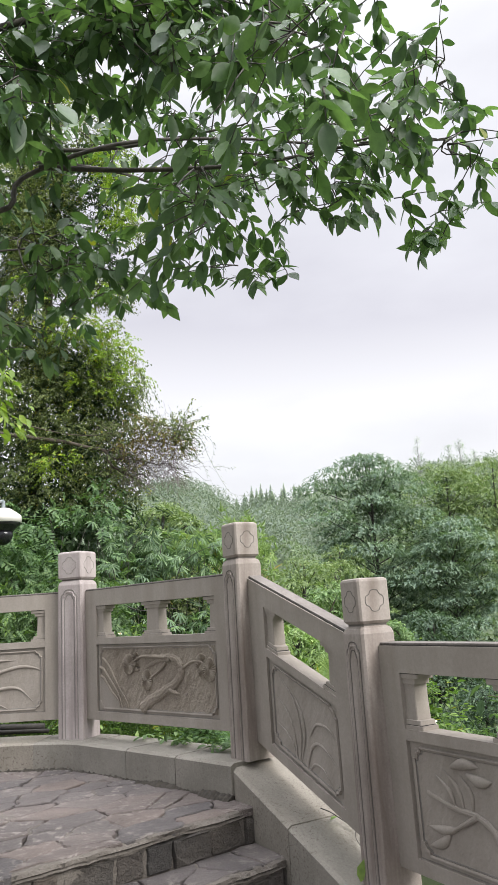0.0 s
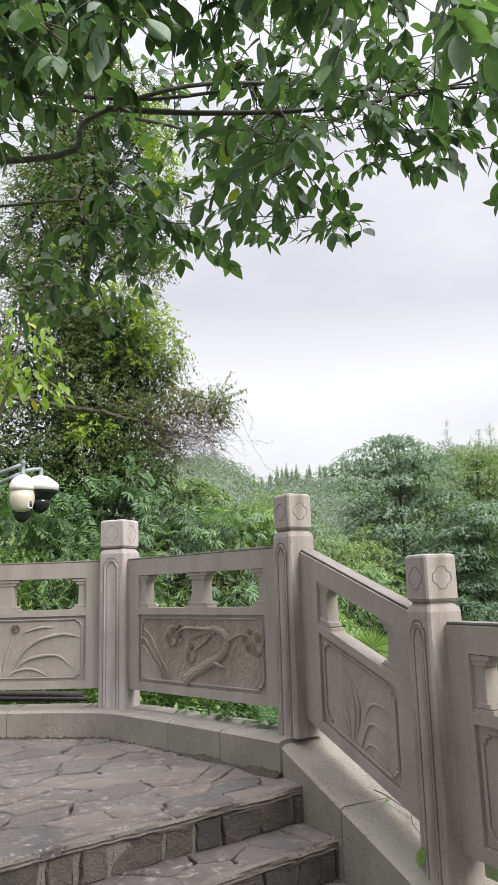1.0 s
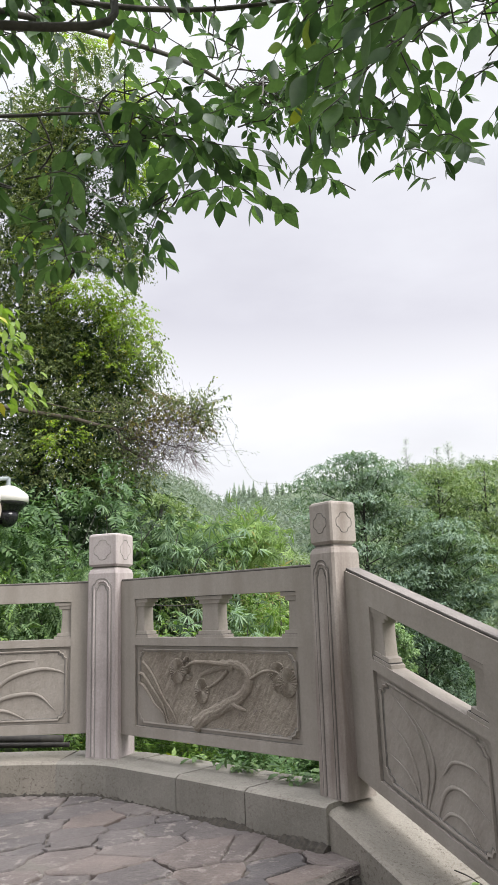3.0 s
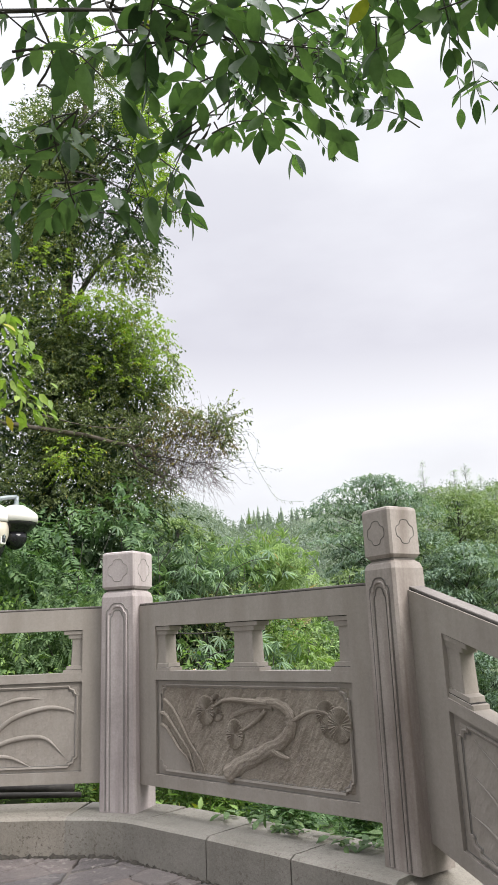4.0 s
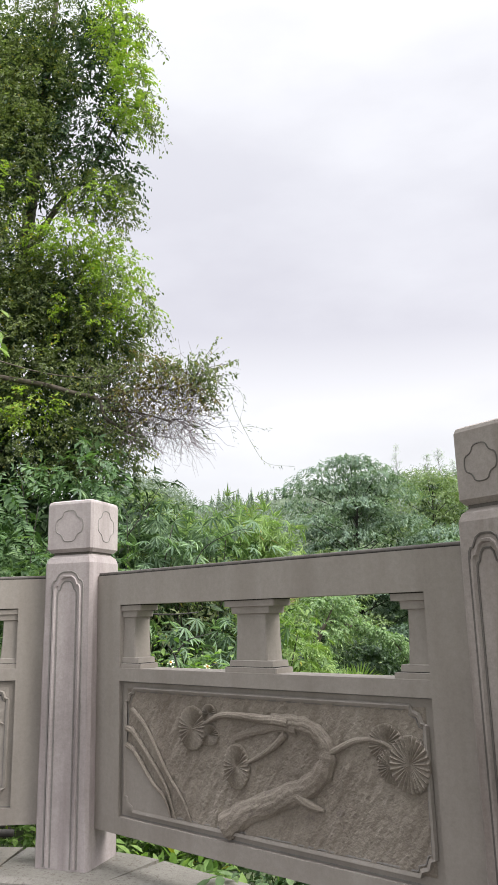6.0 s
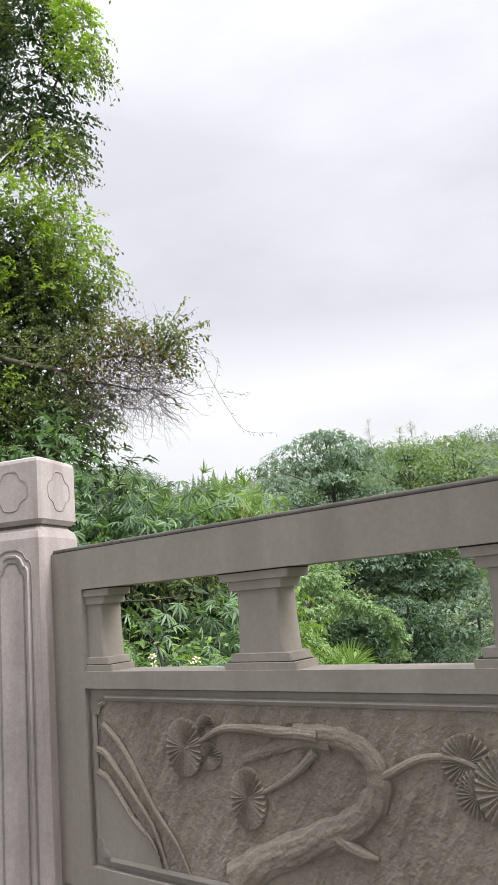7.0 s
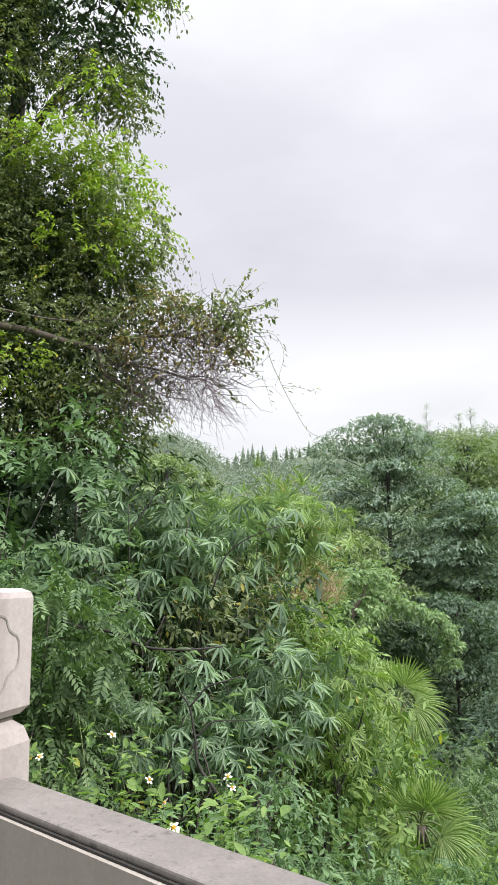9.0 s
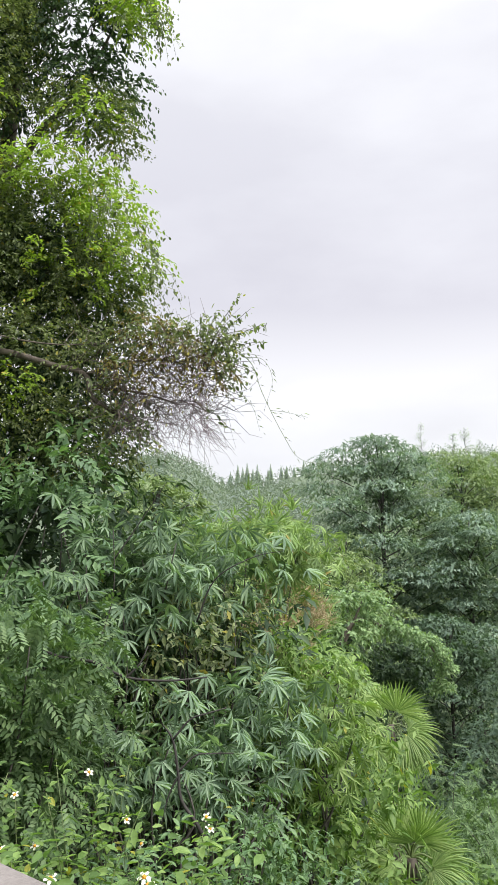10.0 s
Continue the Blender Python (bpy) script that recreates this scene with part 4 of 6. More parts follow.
for _ in range(46):
    e = Vector((rng.uniform(-0.7, 1.3), rng.uniform(0.55, 1.35), 0))
    e.z = 1.07 + 0.94 * (e.y + 0.446) + rng.uniform(0, 0.35)
    second.append(wander(rng, min(spots, key=lambda p: (p - e).length), e, 0.04))
loose = len(second)
for e in ((1.89, 1.75, 3.12), (1.86, 1.75, 2.92), (1.84, 1.75, 2.72), (1.66, 1.78, 2.36), (1.78, 1.75, 2.34), (1.80, 1.75, 2.50), (1.66, 1.75, 3.18), (1.80, 1.72, 3.02), (1.22, 1.9, 2.36), (1.05, 1.75, 2.26), (0.85, 1.7, 2.2), (1.74, 1.75, 2.30), (1.95, 1.65, 2.64), (1.85, 1.65, 2.76), (1.62, 1.75, 2.52), (-0.2, 1.75, 2.12), (0.0, 1.6, 2.08), (0.35, 1.9, 2.2), (0.45, 2.1, 2.25), (-0.5, 1.9, 2.2), (1.35, 2.3, 2.5), (1.6, 2.3, 2.6), (1.1, 2.5, 2.55), (0.6, 1.6, 2.2),
          (-0.13, 2.37, 2.33), (0.0, 2.36, 2.38), (0.07, 2.42, 2.32), (-0.08, 2.45, 2.24), (-0.06, 2.5, 2.18), (0.1, 2.42, 2.44), (0.17, 2.4, 2.42), (0.42, 2.36, 2.36), (0.36, 2.33, 2.42), (0.98, 2.52, 2.58), (0.3, 2.3, 2.45),
          (-0.12, 2.14, 2.3), (-0.04, 2.22, 2.23), (0.0, 2.32, 2.14), (0.0, 2.13, 2.35), (-0.18, 2.3, 2.12)):
    e = Vector(e)
    a = min(spots, key=lambda p: (p - e).length)
    second.append(wander(rng, a, e, 0.045, 5))
    spots += second[-1][2:]
free = len(second)
for _ in range(26):
    e = Vector((rng.uniform(0.2, 1.12), rng.uniform(3.75, 4.05), 0))
    e.z = 3.78 + 0.5 * abs(e.x - 0.72) + rng.uniform(0, 0.3)
    second.append(wander(rng, min(spots, key=lambda p: (p - e).length), e, 0.03))
twigs, lp, la, lu, ls = [], [], [], [], []
for turn_no, pts in enumerate(second):
    line = smooth_line(pts, 4)
    ends = [(line[-1], (line[-1] - line[-3]).normalized())]
    ends += [(line[int(rng.integers(3, len(line)))], None) for _ in range(5 if turn_no < loose else 2)]
    grown = 0
    for q, out in ends:
        if out is None:
            ang = rng.uniform(0, 2 * math.pi)
            out = Vector((math.cos(ang), math.sin(ang), rng.uniform(-0.5, 0.4))).normalized()
        length = rng.uniform(0.14, 0.40) * (1.0 if turn_no < free else 0.65)
        tw, d = [q], out
        for s in range(5):
            d = (d + Vector(rng.normal(size=3)) * 0.2 + Vector((0, 0, -0.07))).normalized()
            tw.append(tw[-1] + d * length / 5)
        if turn_no < free and any(v.z < lowest(v.x, v.y) - (0.25 if v.x > 1.55 else 0.04) for v in tw) or turn_no < loose and tw[-1].x > 1.0 + (0.27 if tw[-1].z > 2.8 else 0.335) * (tw[-1].y + 0.844):
            continue
        twigs.append((tw, 0.0028, 0.0012))
        grown += 1
        for s in range(1, 6):
            for side in (-1, 1):
                if rng.random() < 0.25:
                    continue
                dd = (tw[min(s + 1, 5)] - tw[s - 1]).normalized()
                lat = dd.cross(Vector((0, 0, 1))).normalized() * side
                lp.append(tw[s] + Vector(rng.normal(size=3)) * 0.006)
                la.append(dd * 0.5 + lat * rng.uniform(0.4, 0.9) + Vector(rng.normal(size=3)) * 0.3 + Vector((0, 0, -0.55)))
                lu.append(Vector((0, 0, 1)) + Vector(rng.normal(size=3)) * 0.45)
                ls.append(rng.uniform(0.052, 0.095) * (1.0 if turn_no < free else 0.8))
        lp.append(tw[-1])
        la.append(d + Vector((0, 0, -0.6)))
        lu.append(Vector((0, 0, 1)) + Vector(rng.normal(size=3)) * 0.4)
        ls.append(rng.uniform(0.065, 0.105))
    if grown > 2:
        limbs("branch", tree, BOUGH_BARK, [(pts[:-1], 0.0042, 0.0022)], 4, 2)
limbs("twig", tree, BOUGH_BARK, twigs, 3, 1)["kind"] = "stuff"
part("crown", leaf_mesh("crown", lp, la, lu, ls, BROAD), LEAF_GLOSSY, tree)

# tall vine-hung tree on the slope
def sprays(name, parent, mat, rng, boxes, leaves, length, size, template, droop=0.5, lift=0.15, label="", skin=0.4):
    """Drooping shoots with leaves set along them. boxes: (centre, radii, shoots)."""
    pos, axis, up, ls = [], [], [], []
    for c, r, k in boxes:
        d = rng.normal(size=(k, 3))
        d /= np.linalg.norm(d, axis=1, keepdims=True)
        root = np.array(c) + d * (rng.uniform(0.05, 1.0, (k, 1)) ** skin) * np.array(r)
        out = d * np.array((1, 1, .4)) + rng.normal(size=(k, 3)) * .55 + np.array((0, -.25, lift))
        out /= np.linalg.norm(out, axis=1, keepdims=True)
        ln = rng.uniform(length[0], length[1], (k, 1, 1))
        t = np.linspace(.08, 1.0, leaves)[None, :, None]
        fall = np.array((0, 0, -droop))
        q = root[:, None] + ln * (out[:, None] * t + fall * t * t) + rng.normal(size=(k, leaves, 3)) * .008
        tan = out[:, None] + 2 * fall * t
        tan /= np.linalg.norm(tan, axis=2, keepdims=True)
        lat = np.cross(tan, np.array((0, 0, 1.0)))
        side = np.where(np.arange(leaves) % 2 == 0, 1.0, -1.0)[None, :, None]
        ax = tan * .55 + lat * side * .75 + rng.normal(size=q.shape) * .3 + np.array((0, 0, -.35))
        pos.append(q.reshape(-1, 3))
        axis.append(ax.reshape(-1, 3))
        up.append((np.array((0, -.15, 1.0)) + rng.normal(size=q.shape) * .4).reshape(-1, 3))
        ls.append((rng.uniform(size[0], size[1], (k, leaves)) * np.linspace(1.05, .7, leaves)[None]).ravel())
    return part(name, leaf_mesh(name, np.concatenate(pos), np.concatenate(axis), np.concatenate(up), np.concatenate(ls), template), mat, parent, label)


rng = np.random.default_rng(11)
vines = thing("vine_covered_tree", "tall tree smothered in hanging green creepers", "tree")
limbs("trunk", vines, BARK, [([(-2.3, 10.0, 0.3), (-2.2, 9.9, 3.0), (-1.95, 9.8, 6.0), (-1.7, 9.7, 9.0)], 0.17, 0.03), ([(-2.2, 9.9, 3.2), (-1.8, 9.7, 3.9), (-1.4, 9.6, 4.5), (-1.0, 9.5, 4.7)], 0.05, 0.012), ([(-2.0, 9.8, 5.2), (-1.6, 9.6, 5.8), (-1.2, 9.5, 6.2), (-.85, 9.4, 6.9)], 0.045, 0.01)])
forks = []
for _ in range(46):
    q = Vector((rng.uniform(-1.75, -.75), 9.4 + rng.normal() * .15, rng.uniform(5.9, 7.6)))
    forks.append((wander(rng, q + Vector((-.35, .15, -.3)) * rng.uniform(.5, 1.3), q, .05, 3), .007, .002))
limbs("dead_twig", vines, DARK_BARK, forks, 3, 1)["kind"] = "stuff"
# (centre, radii, weight): the upper heart in shade-coloured leaves, the olive bulk, the outer curtains in light-toned
# leaves
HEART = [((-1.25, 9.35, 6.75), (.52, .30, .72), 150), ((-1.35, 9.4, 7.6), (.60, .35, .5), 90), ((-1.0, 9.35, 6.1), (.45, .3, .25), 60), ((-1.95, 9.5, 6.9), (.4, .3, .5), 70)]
BULK = [((-1.95, 9.2, 6.35), (.42, .40, .70), 230), ((-1.75, 9.25, 7.2), (.45, .35, .45), 130), ((-2.35, 9.2, 7.4), (.5, .4, .8), 150),  ((-2.6, 9.4, 6.4), (.55, .5, 1.3), 240), ((-2.55, 9.3, 5.55), (.45, .4, .45), 90), ((-1.08, 9.2, 5.72), (.40, .3, .24), 110), ((-.78, 9.15, 5.52), (.14, .2, .24), 34), ((-1.3, 9.3, 8.35), (.60, .5, .55), 150), ((-1.75, 9.3, 9.0), (.40, .4, .40), 70), ((-1.95, 9.3, 7.9), (.45, .4, .5), 120),
        ((-1.40, 9.25, 4.55), (.66, .40, .52), 300), ((-.92, 9.2, 4.05), (.40, .3, .32), 130), ((-1.95, 9.2, 4.95), (.38, .4, .60), 150), ((-1.95, 9.1, 4.0), (.40, .4, .48), 130), ((-1.55, 9.1, 3.52), (.66, .35, .32), 190), ((-2.7, 9.3, 4.6), (.6, .5, .9), 170), ((-3.6, 9.6, 5.4), (.9, .7, 2.2), 150), ((-2.9, 9.1, 3.2), (.9, .5, .7), 170), ((-1.85, 9.05, 2.85), (.70, .4, .45), 190), ((-.98, 9.1, 2.75), (.42, .35, .42), 110)]
CURTAIN = [((-0.69, 9.05, 6.98), (.20, .22, .52), 90), ((-0.81, 9.05, 7.75), (.26, .25, .50), 70), ((-0.61, 9.0, 6.55), (.15, .18, .22), 26), ((-1.29, 8.95, 5.02), (.52, .28, .20), 90), ((-0.83, 8.95, 4.62), (.30, .25, .25), 62), ((-0.61, 8.95, 4.22), (.18, .2, .24), 30), ((-1.04, 8.9, 5.55), (.35, .2, .16), 16), ((-1.57, 8.75, 3.10), (.32, .2, .20), 26), ((-1.99, 8.8, 5.5), (.3, .2, .4), 12), ((-1.14, 8.9, 4.1), (.5, .25, .3), 22), ((-1.59, 9.0, 8.9), (.5, .3, .35), 30)]
sprays("creeper", vines, LEAF_VINE, rng, [(c, r, int(k * 2.2)) for c, r, k in BULK], 13, (.12, .28), (.026, .056), ROUND, .40, .25)
# inner leaves carry the shade of the interior in their dark colour
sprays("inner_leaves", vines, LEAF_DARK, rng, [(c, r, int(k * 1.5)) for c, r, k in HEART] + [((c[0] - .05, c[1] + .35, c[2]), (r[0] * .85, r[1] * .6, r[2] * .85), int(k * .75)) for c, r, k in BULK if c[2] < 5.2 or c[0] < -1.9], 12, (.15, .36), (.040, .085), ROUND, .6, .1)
# lit edges and tops of the creepers, given by leaf colour
sprays("lime_creeper", vines, LEAF_LIME, rng, [(c, r, int(k * 1.9)) for c, r, k in CURTAIN], 14, (.12, .26), (.030, .062), ROUND, .50, .3, "yellow-green hanging shoots with the light on them in their colour")
# backing leaves coloured dark as shade, closing gaps to the sky
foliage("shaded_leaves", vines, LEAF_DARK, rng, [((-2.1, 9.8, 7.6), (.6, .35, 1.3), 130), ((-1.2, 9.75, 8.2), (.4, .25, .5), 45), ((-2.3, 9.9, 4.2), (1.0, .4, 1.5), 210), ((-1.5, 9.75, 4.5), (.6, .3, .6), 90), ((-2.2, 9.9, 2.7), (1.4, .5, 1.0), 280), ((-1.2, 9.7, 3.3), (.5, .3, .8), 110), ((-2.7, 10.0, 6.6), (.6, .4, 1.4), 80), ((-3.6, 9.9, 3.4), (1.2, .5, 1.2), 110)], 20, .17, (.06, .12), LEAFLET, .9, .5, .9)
# long hanging strands at the outer edge
strands, sp, sa = [], [], []
for _ in range(150):
    c, r, k = (CURTAIN[:6] + BULK[2:5])[int(rng.integers(0, 9))]
    a = rng.uniform(-1.7, .5)
    q = Vector((c[0] + math.cos(a) * r[0] * rng.uniform(.6, 1.08), c[1] + math.sin(a) * r[1] * rng.uniform(.6, 1.1), c[2] + r[2] * rng.uniform(-.9, .6)))
    line, dr = [q], Vector((math.cos(a) * .6, math.sin(a) * .4, rng.uniform(-.4, .3)))
    ln = rng.uniform(.15, .55)
    for _ in range(6):
        dr = (dr + Vector((0, 0, -.32)) + Vector(rng.normal(size=3)) * .16).normalized()
        line.append(line[-1] + dr * ln / 6)
    strands.append((line, .0024, .001))
    for q in line[1:]:
        for _ in range(2):
            sp.append(q + Vector(rng.normal(size=3)) * .015)
            sa.append(dr * .4 + Vector(rng.normal(size=3)) * .6 + Vector((0, 0, -.4)))
limbs("strand", vines, STEM, strands, 3, 1)["kind"] = "stuff"
part("strand_leaves", leaf_mesh("strand_leaves", sp, sa, rng.normal(size=(len(sp), 3)) * .5 + np.array((0, -.3, 1)), rng.uniform(.028, .06, len(sp)), ROUND), LEAF_VINE, vines)

lime = thing("paper_mulberry", "sapling with large yellow-green leaves beside the terrace", "shrub")
rng = np.random.default_rng(3)
limbs("stem", lime, BARK, [([(-2.6, 7.2, 0.6), (-2.4, 7.1, 2.0), (-2.0, 6.9, 3.3), (-1.85, 6.85, 4.0)], 0.035, 0.008), ([(-2.2, 7.0, 2.7), (-1.8, 6.9, 3.1), (-1.55, 6.85, 3.2)], 0.012, 0.004)])
foliage("leaves", lime, LEAF_SAPLING, rng, [((-1.85, 6.85, 3.65), (.33, .3, .4), 12), ((-1.72, 6.85, 3.2), (.28, .25, .25), 9), ((-2.2, 6.9, 3.3), (.4, .3, .6), 10)], 8, 0.1, (0.10, 0.17), OVATE, 0.7, 1.0, 0.5)

# half-bare bush with a leaning limb
rng = np.random.default_rng(21)
tangle = thing("dry_tangle_bush", "half-bare bush of purplish tangled twigs on a leaning limb", "bush")
limbs("limb", tangle, BARK, [([(-3.2, 8.95, 3.75), (-1.86, 8.8, 3.44), (-1.47, 8.78, 3.36), (-1.18, 8.78, 3.27), (-.93, 8.8, 3.2), (-.85, 8.8, 3.0), (-.55, 8.82, 2.82)], .030, .016), ([(-2.0, 8.7, 3.62), (-1.5, 8.68, 3.46), (-1.1, 8.68, 3.40), (-.7, 8.7, 3.42)], .008, .004),
                              ([(-.93, 8.8, 3.2), (-.6, 8.78, 3.28), (-.3, 8.76, 3.30), (.0, 8.75, 3.2)], .014, .006), ([(-.9, 8.8, 3.1), (-.5, 8.8, 3.05), (-.2, 8.78, 2.95)], .012, .005)])
HUBS = [Vector(q) for q in ((-.75, 8.8, 3.2), (-.5, 8.78, 3.26), (-.3, 8.76, 3.28), (-.5, 8.8, 3.04), (-.2, 8.78, 2.98), (.0, 8.75, 3.2))]
shoots = []
for tip in ((.29, 8.7, 3.82), (.36, 8.72, 3.70), (.47, 8.7, 3.57), (.45, 8.7, 3.42), (.37, 8.7, 3.18), (.29, 8.7, 2.96), (.21, 8.7, 2.72), (.09, 8.7, 3.67), (-.03, 8.7, 3.65), (-.24, 8.7, 3.61), (.12, 8.7, 3.40), (-.4, 8.7, 3.60), (.22, 8.75, 3.3), (.05, 8.65, 3.52), (.30, 8.7, 3.5), (.16, 8.7, 3.08), (-.12, 8.7, 3.55), (.2, 8.7, 3.6)):
    tip = Vector(tip)
    hub = min(HUBS, key=lambda h: (h - tip).length)
    shoots.append(([hub, hub.lerp(tip, .4) + Vector((-.02, 0, .08)), hub.lerp(tip, .75) + Vector((0, 0, .05)), tip], .005, .0012))
limbs("shoot", tangle, DARK_BARK, shoots, 4, 4)["kind"] = "stuff"
lp, la = [], []
for pts, r0, r1 in shoots:
    for q in smooth_line(pts, 7)[8:]:
        for _ in range(2):
            if rng.random() < .75:
                lp.append(q + Vector(rng.normal(size=3)) * .018)
                la.append(Vector((rng.uniform(-.4, .9), rng.normal() * .4, rng.uniform(-1.1, .25))))
lines = []
for _ in range(430):
    q = Vector((rng.uniform(-.75, .05), 8.8 + rng.normal() * .15, rng.uniform(2.72, 3.28)))
    dr = Vector((rng.uniform(-.5, 1.0), rng.normal() * .35, rng.uniform(-1.0, .35))).normalized()
    tw, ln = [q], rng.uniform(.18, .50)
    for _ in range(4):
        dr = (dr + Vector((.02, 0, -.12)) + Vector(rng.normal(size=3)) * .38).normalized()
        tw.append(tw[-1] + dr * ln / 4)
    lines.append((tw, .0021, .0008))
limbs("twig", tangle, TWIG, lines, 3, 1)["kind"] = "stuff"
dark = []
for _ in range(420):
    q = Vector((rng.uniform(-1.0, .15), 8.8 + rng.normal() * .13, rng.uniform(2.85, 3.5)))
    dr = Vector((rng.uniform(-.3, 1.0), rng.normal() * .3, rng.uniform(-.7, .6))).normalized()
    dark.append((wander(rng, q, q + dr * rng.uniform(.12, .45), .03, 3), .0034, .001))
limbs("dead_twig", tangle, BARK, dark, 3, 1)["kind"] = "stuff"
part("leaves", leaf_mesh("leaves", lp, la, rng.normal(size=(len(lp), 3)) * .4 + np.array((0, 0, 1)), rng.uniform(.028, .062, len(lp)), ROUND), LEAF_VINE, tangle)
sprays("leafy_top", tangle, LEAF_VINE, rng, [((-.45, 8.72, 3.46), (.34, .2, .14), 80), ((-.06, 8.7, 3.44), (.24, .15, .16), 66), ((.14, 8.7, 3.28), (.18, .15, .20), 40), ((-.8, 8.75, 3.3), (.3, .2, .3), 60), ((-.7, 8.78, 2.7), (.34, .2, .26), 60), ((-.95, 8.75, 2.95), (.3, .2, .25), 50)], 8, (.08, .2), (.028, .058), ROUND, .5)["kind"] = "stuff"
sprays("russet_leaves", tangle, LEAF_RUSSET, rng, [((-.42, 8.66, 3.52), (.26, .15, .10), 60), ((-.25, 8.66, 3.34), (.32, .15, .14), 100), ((-.55, 8.66, 3.22), (.24, .15, .16), 60), ((.0, 8.66, 3.14), (.24, .15, .17), 55), ((-.3, 8.7, 3.05), (.3, .15, .15), 40)], 7, (.06, .16), (.024, .05), ROUND, .5, .1, "reddish-brown and yellow withered leaves")["kind"] = "stuff"
tendril = [(.02, 8.72, 3.36), (.20, 8.7, 3.36), (.36, 8.7, 3.25), (.44, 8.7, 3.02), (.60, 8.7, 2.68), (.73, 8.7, 2.50), (1.0, 8.7, 2.46)]
limbs("tendril", tangle, STEM, [(tendril, .0036, .0014), ([(.3, 8.7, 3.3), (.45, 8.7, 3.28), (.52, 8.7, 3.12), (.46, 8.7, 2.9)], .0022, .001), ([(.5, 8.7, 2.88), (.62, 8.68, 2.86), (.78, 8.68, 2.82)], .002, .001), ([(.2, 8.7, 3.1), (.36, 8.7, 2.92), (.42, 8.7, 2.72)], .002, .001)], 4)["kind"] = "stuff"
lp = [q + Vector(rng.normal(size=3)) * .012 for pts in (tendril[2:], [(.3, 8.7, 3.3), (.45, 8.7, 3.28), (.52, 8.7, 3.12), (.46, 8.7, 2.9)], [(.5, 8.7, 2.88), (.62, 8.68, 2.86), (.78, 8.68, 2.82)], [(.2, 8.7, 3.1), (.36, 8.7, 2.92), (.42, 8.7, 2.72)]) for q in smooth_line(pts, 5)]
la = [Vector((rng.uniform(.0, .9), rng.normal() * .4, rng.uniform(-1.0, .1))) for _ in lp]
part("tendril_leaves", leaf_mesh("tendril_leaves", lp, la, rng.normal(size=(len(lp), 3)) * .4 + np.array((0, 0, 1)), rng.uniform(.03, .065, len(lp)), NARROW), LEAF_VINE, tangle)["kind"] = "stuff"


# shrubs below the balustrade
def shrub(name, label, x, y, z0, z1, w, mat, template, count, size, seed, stems=6, spread=0.13, per=5, droop=0.6, loose=0.5, keep=None):
    rng = np.random.default_rng(seed)
    ob = thing(name, label, "shrub")
    g = land(x, y)
    lines, ends = [], []
    for k in range(stems):
        a = 2 * math.pi * k / stems + rng.uniform(-.4, .4)
        top = Vector((x + math.cos(a) * w * rng.uniform(.3, .95), y + math.sin(a) * w * .6 * rng.uniform(.3, 1), z0 + (z1 - z0) * rng.uniform(.45, .95)))
        lines.append((wander(rng, (x + rng.normal() * .05, y + rng.normal() * .05, g - .05), top, .06), 0.014, 0.004))
        ends.append(top)
    limbs("stem", ob, BOUGH_BARK, lines, 5)
    boxes = [((x, y, (z0 + z1) / 2), (w, w * .65, (z1 - z0) / 2), int(count * loose))]
    boxes += [((*e.to_tuple(),), (w * .38, w * .3, (z1 - z0) * .16), max(1, int(count * (1 - loose) / stems))) for e in ends]
    foliage("leaves", ob, mat, rng, boxes, per, spread, size, template, 0.8, droop, 0.75, keep=keep)
    return ob


def hollow(p):
    """Clear of the shaded hollow in the thicket."""
    return (p[:, 1] > 9.35) | (((p[:, 0] + 1.12) / .36) ** 2 + ((p[:, 2] - 1.95) / .32) ** 2 > .75 + .25 * np.sin(p[:, 0] * 23) * np.cos(p[:, 2] * 19))


PALM_LABEL = "grey-green shrub with drooping palmate leaves below the balustrade"
shrub("palmate_shrub", PALM_LABEL, -0.75, 8.5, 0.5, 2.05, .85, LEAF_PALMATE, PALMATE, 125, (.10, .17), 31, 15, .13, 4, .6, .1, hollow)
shrub("palmate_shrub", PALM_LABEL, -0.12, 8.9, 0.4, 2.0, .58, LEAF_PALMATE, PALMATE, 76, (.11, .18), 41, 15, .13, 4, .6, .1, hollow)
shrub("palmate_shrub", PALM_LABEL, 0.22, 8.4, -0.3, 1.15, .46, LEAF_PALMATE, PALMATE, 70, (.10, .17), 32, 14, .12, 4, .6, .1)
shrub("palmate_shrub", PALM_LABEL, -0.30, 7.95, -0.4, .95, .55, LEAF_PALMATE, PALMATE, 56, (.09, .15), 33, 10, .11, 4, .6, .1)
shrub("palmate_shrub", "light green shrub with slender palmate leaves", 0.80, 9.0, -.4, .95, .42, LEAF_PALM, PALMATE, 80, (.08, .15), 44, 9, .12, 4, .8, .2)
shrub("palmate_shrub", "light green shrub with slender palmate leaves", 0.15, 10.6, .8, 2.25, .85, LEAF_BAMBOO, PALMATE, 230, (.10, .18), 34, 8, .15, 4, 1.0, .3)
shrub("tangled_shrub", "dense dark-leaved shrub on the slope", -1.6, 8.6, 0.1, 2.5, 1.0, LEAF_FERN, CLUSTER, 420, (.07, .14), 35, 9, .16, 7, .6, .3, hollow)
shrub("tangled_shrub", "dense dark-leaved shrub on the slope", -2.7, 8.2, 0.2, 2.6, 1.1, LEAF_FERN, SPRIG, 210, (.13, .25), 36, 6, .18, 4, .6)
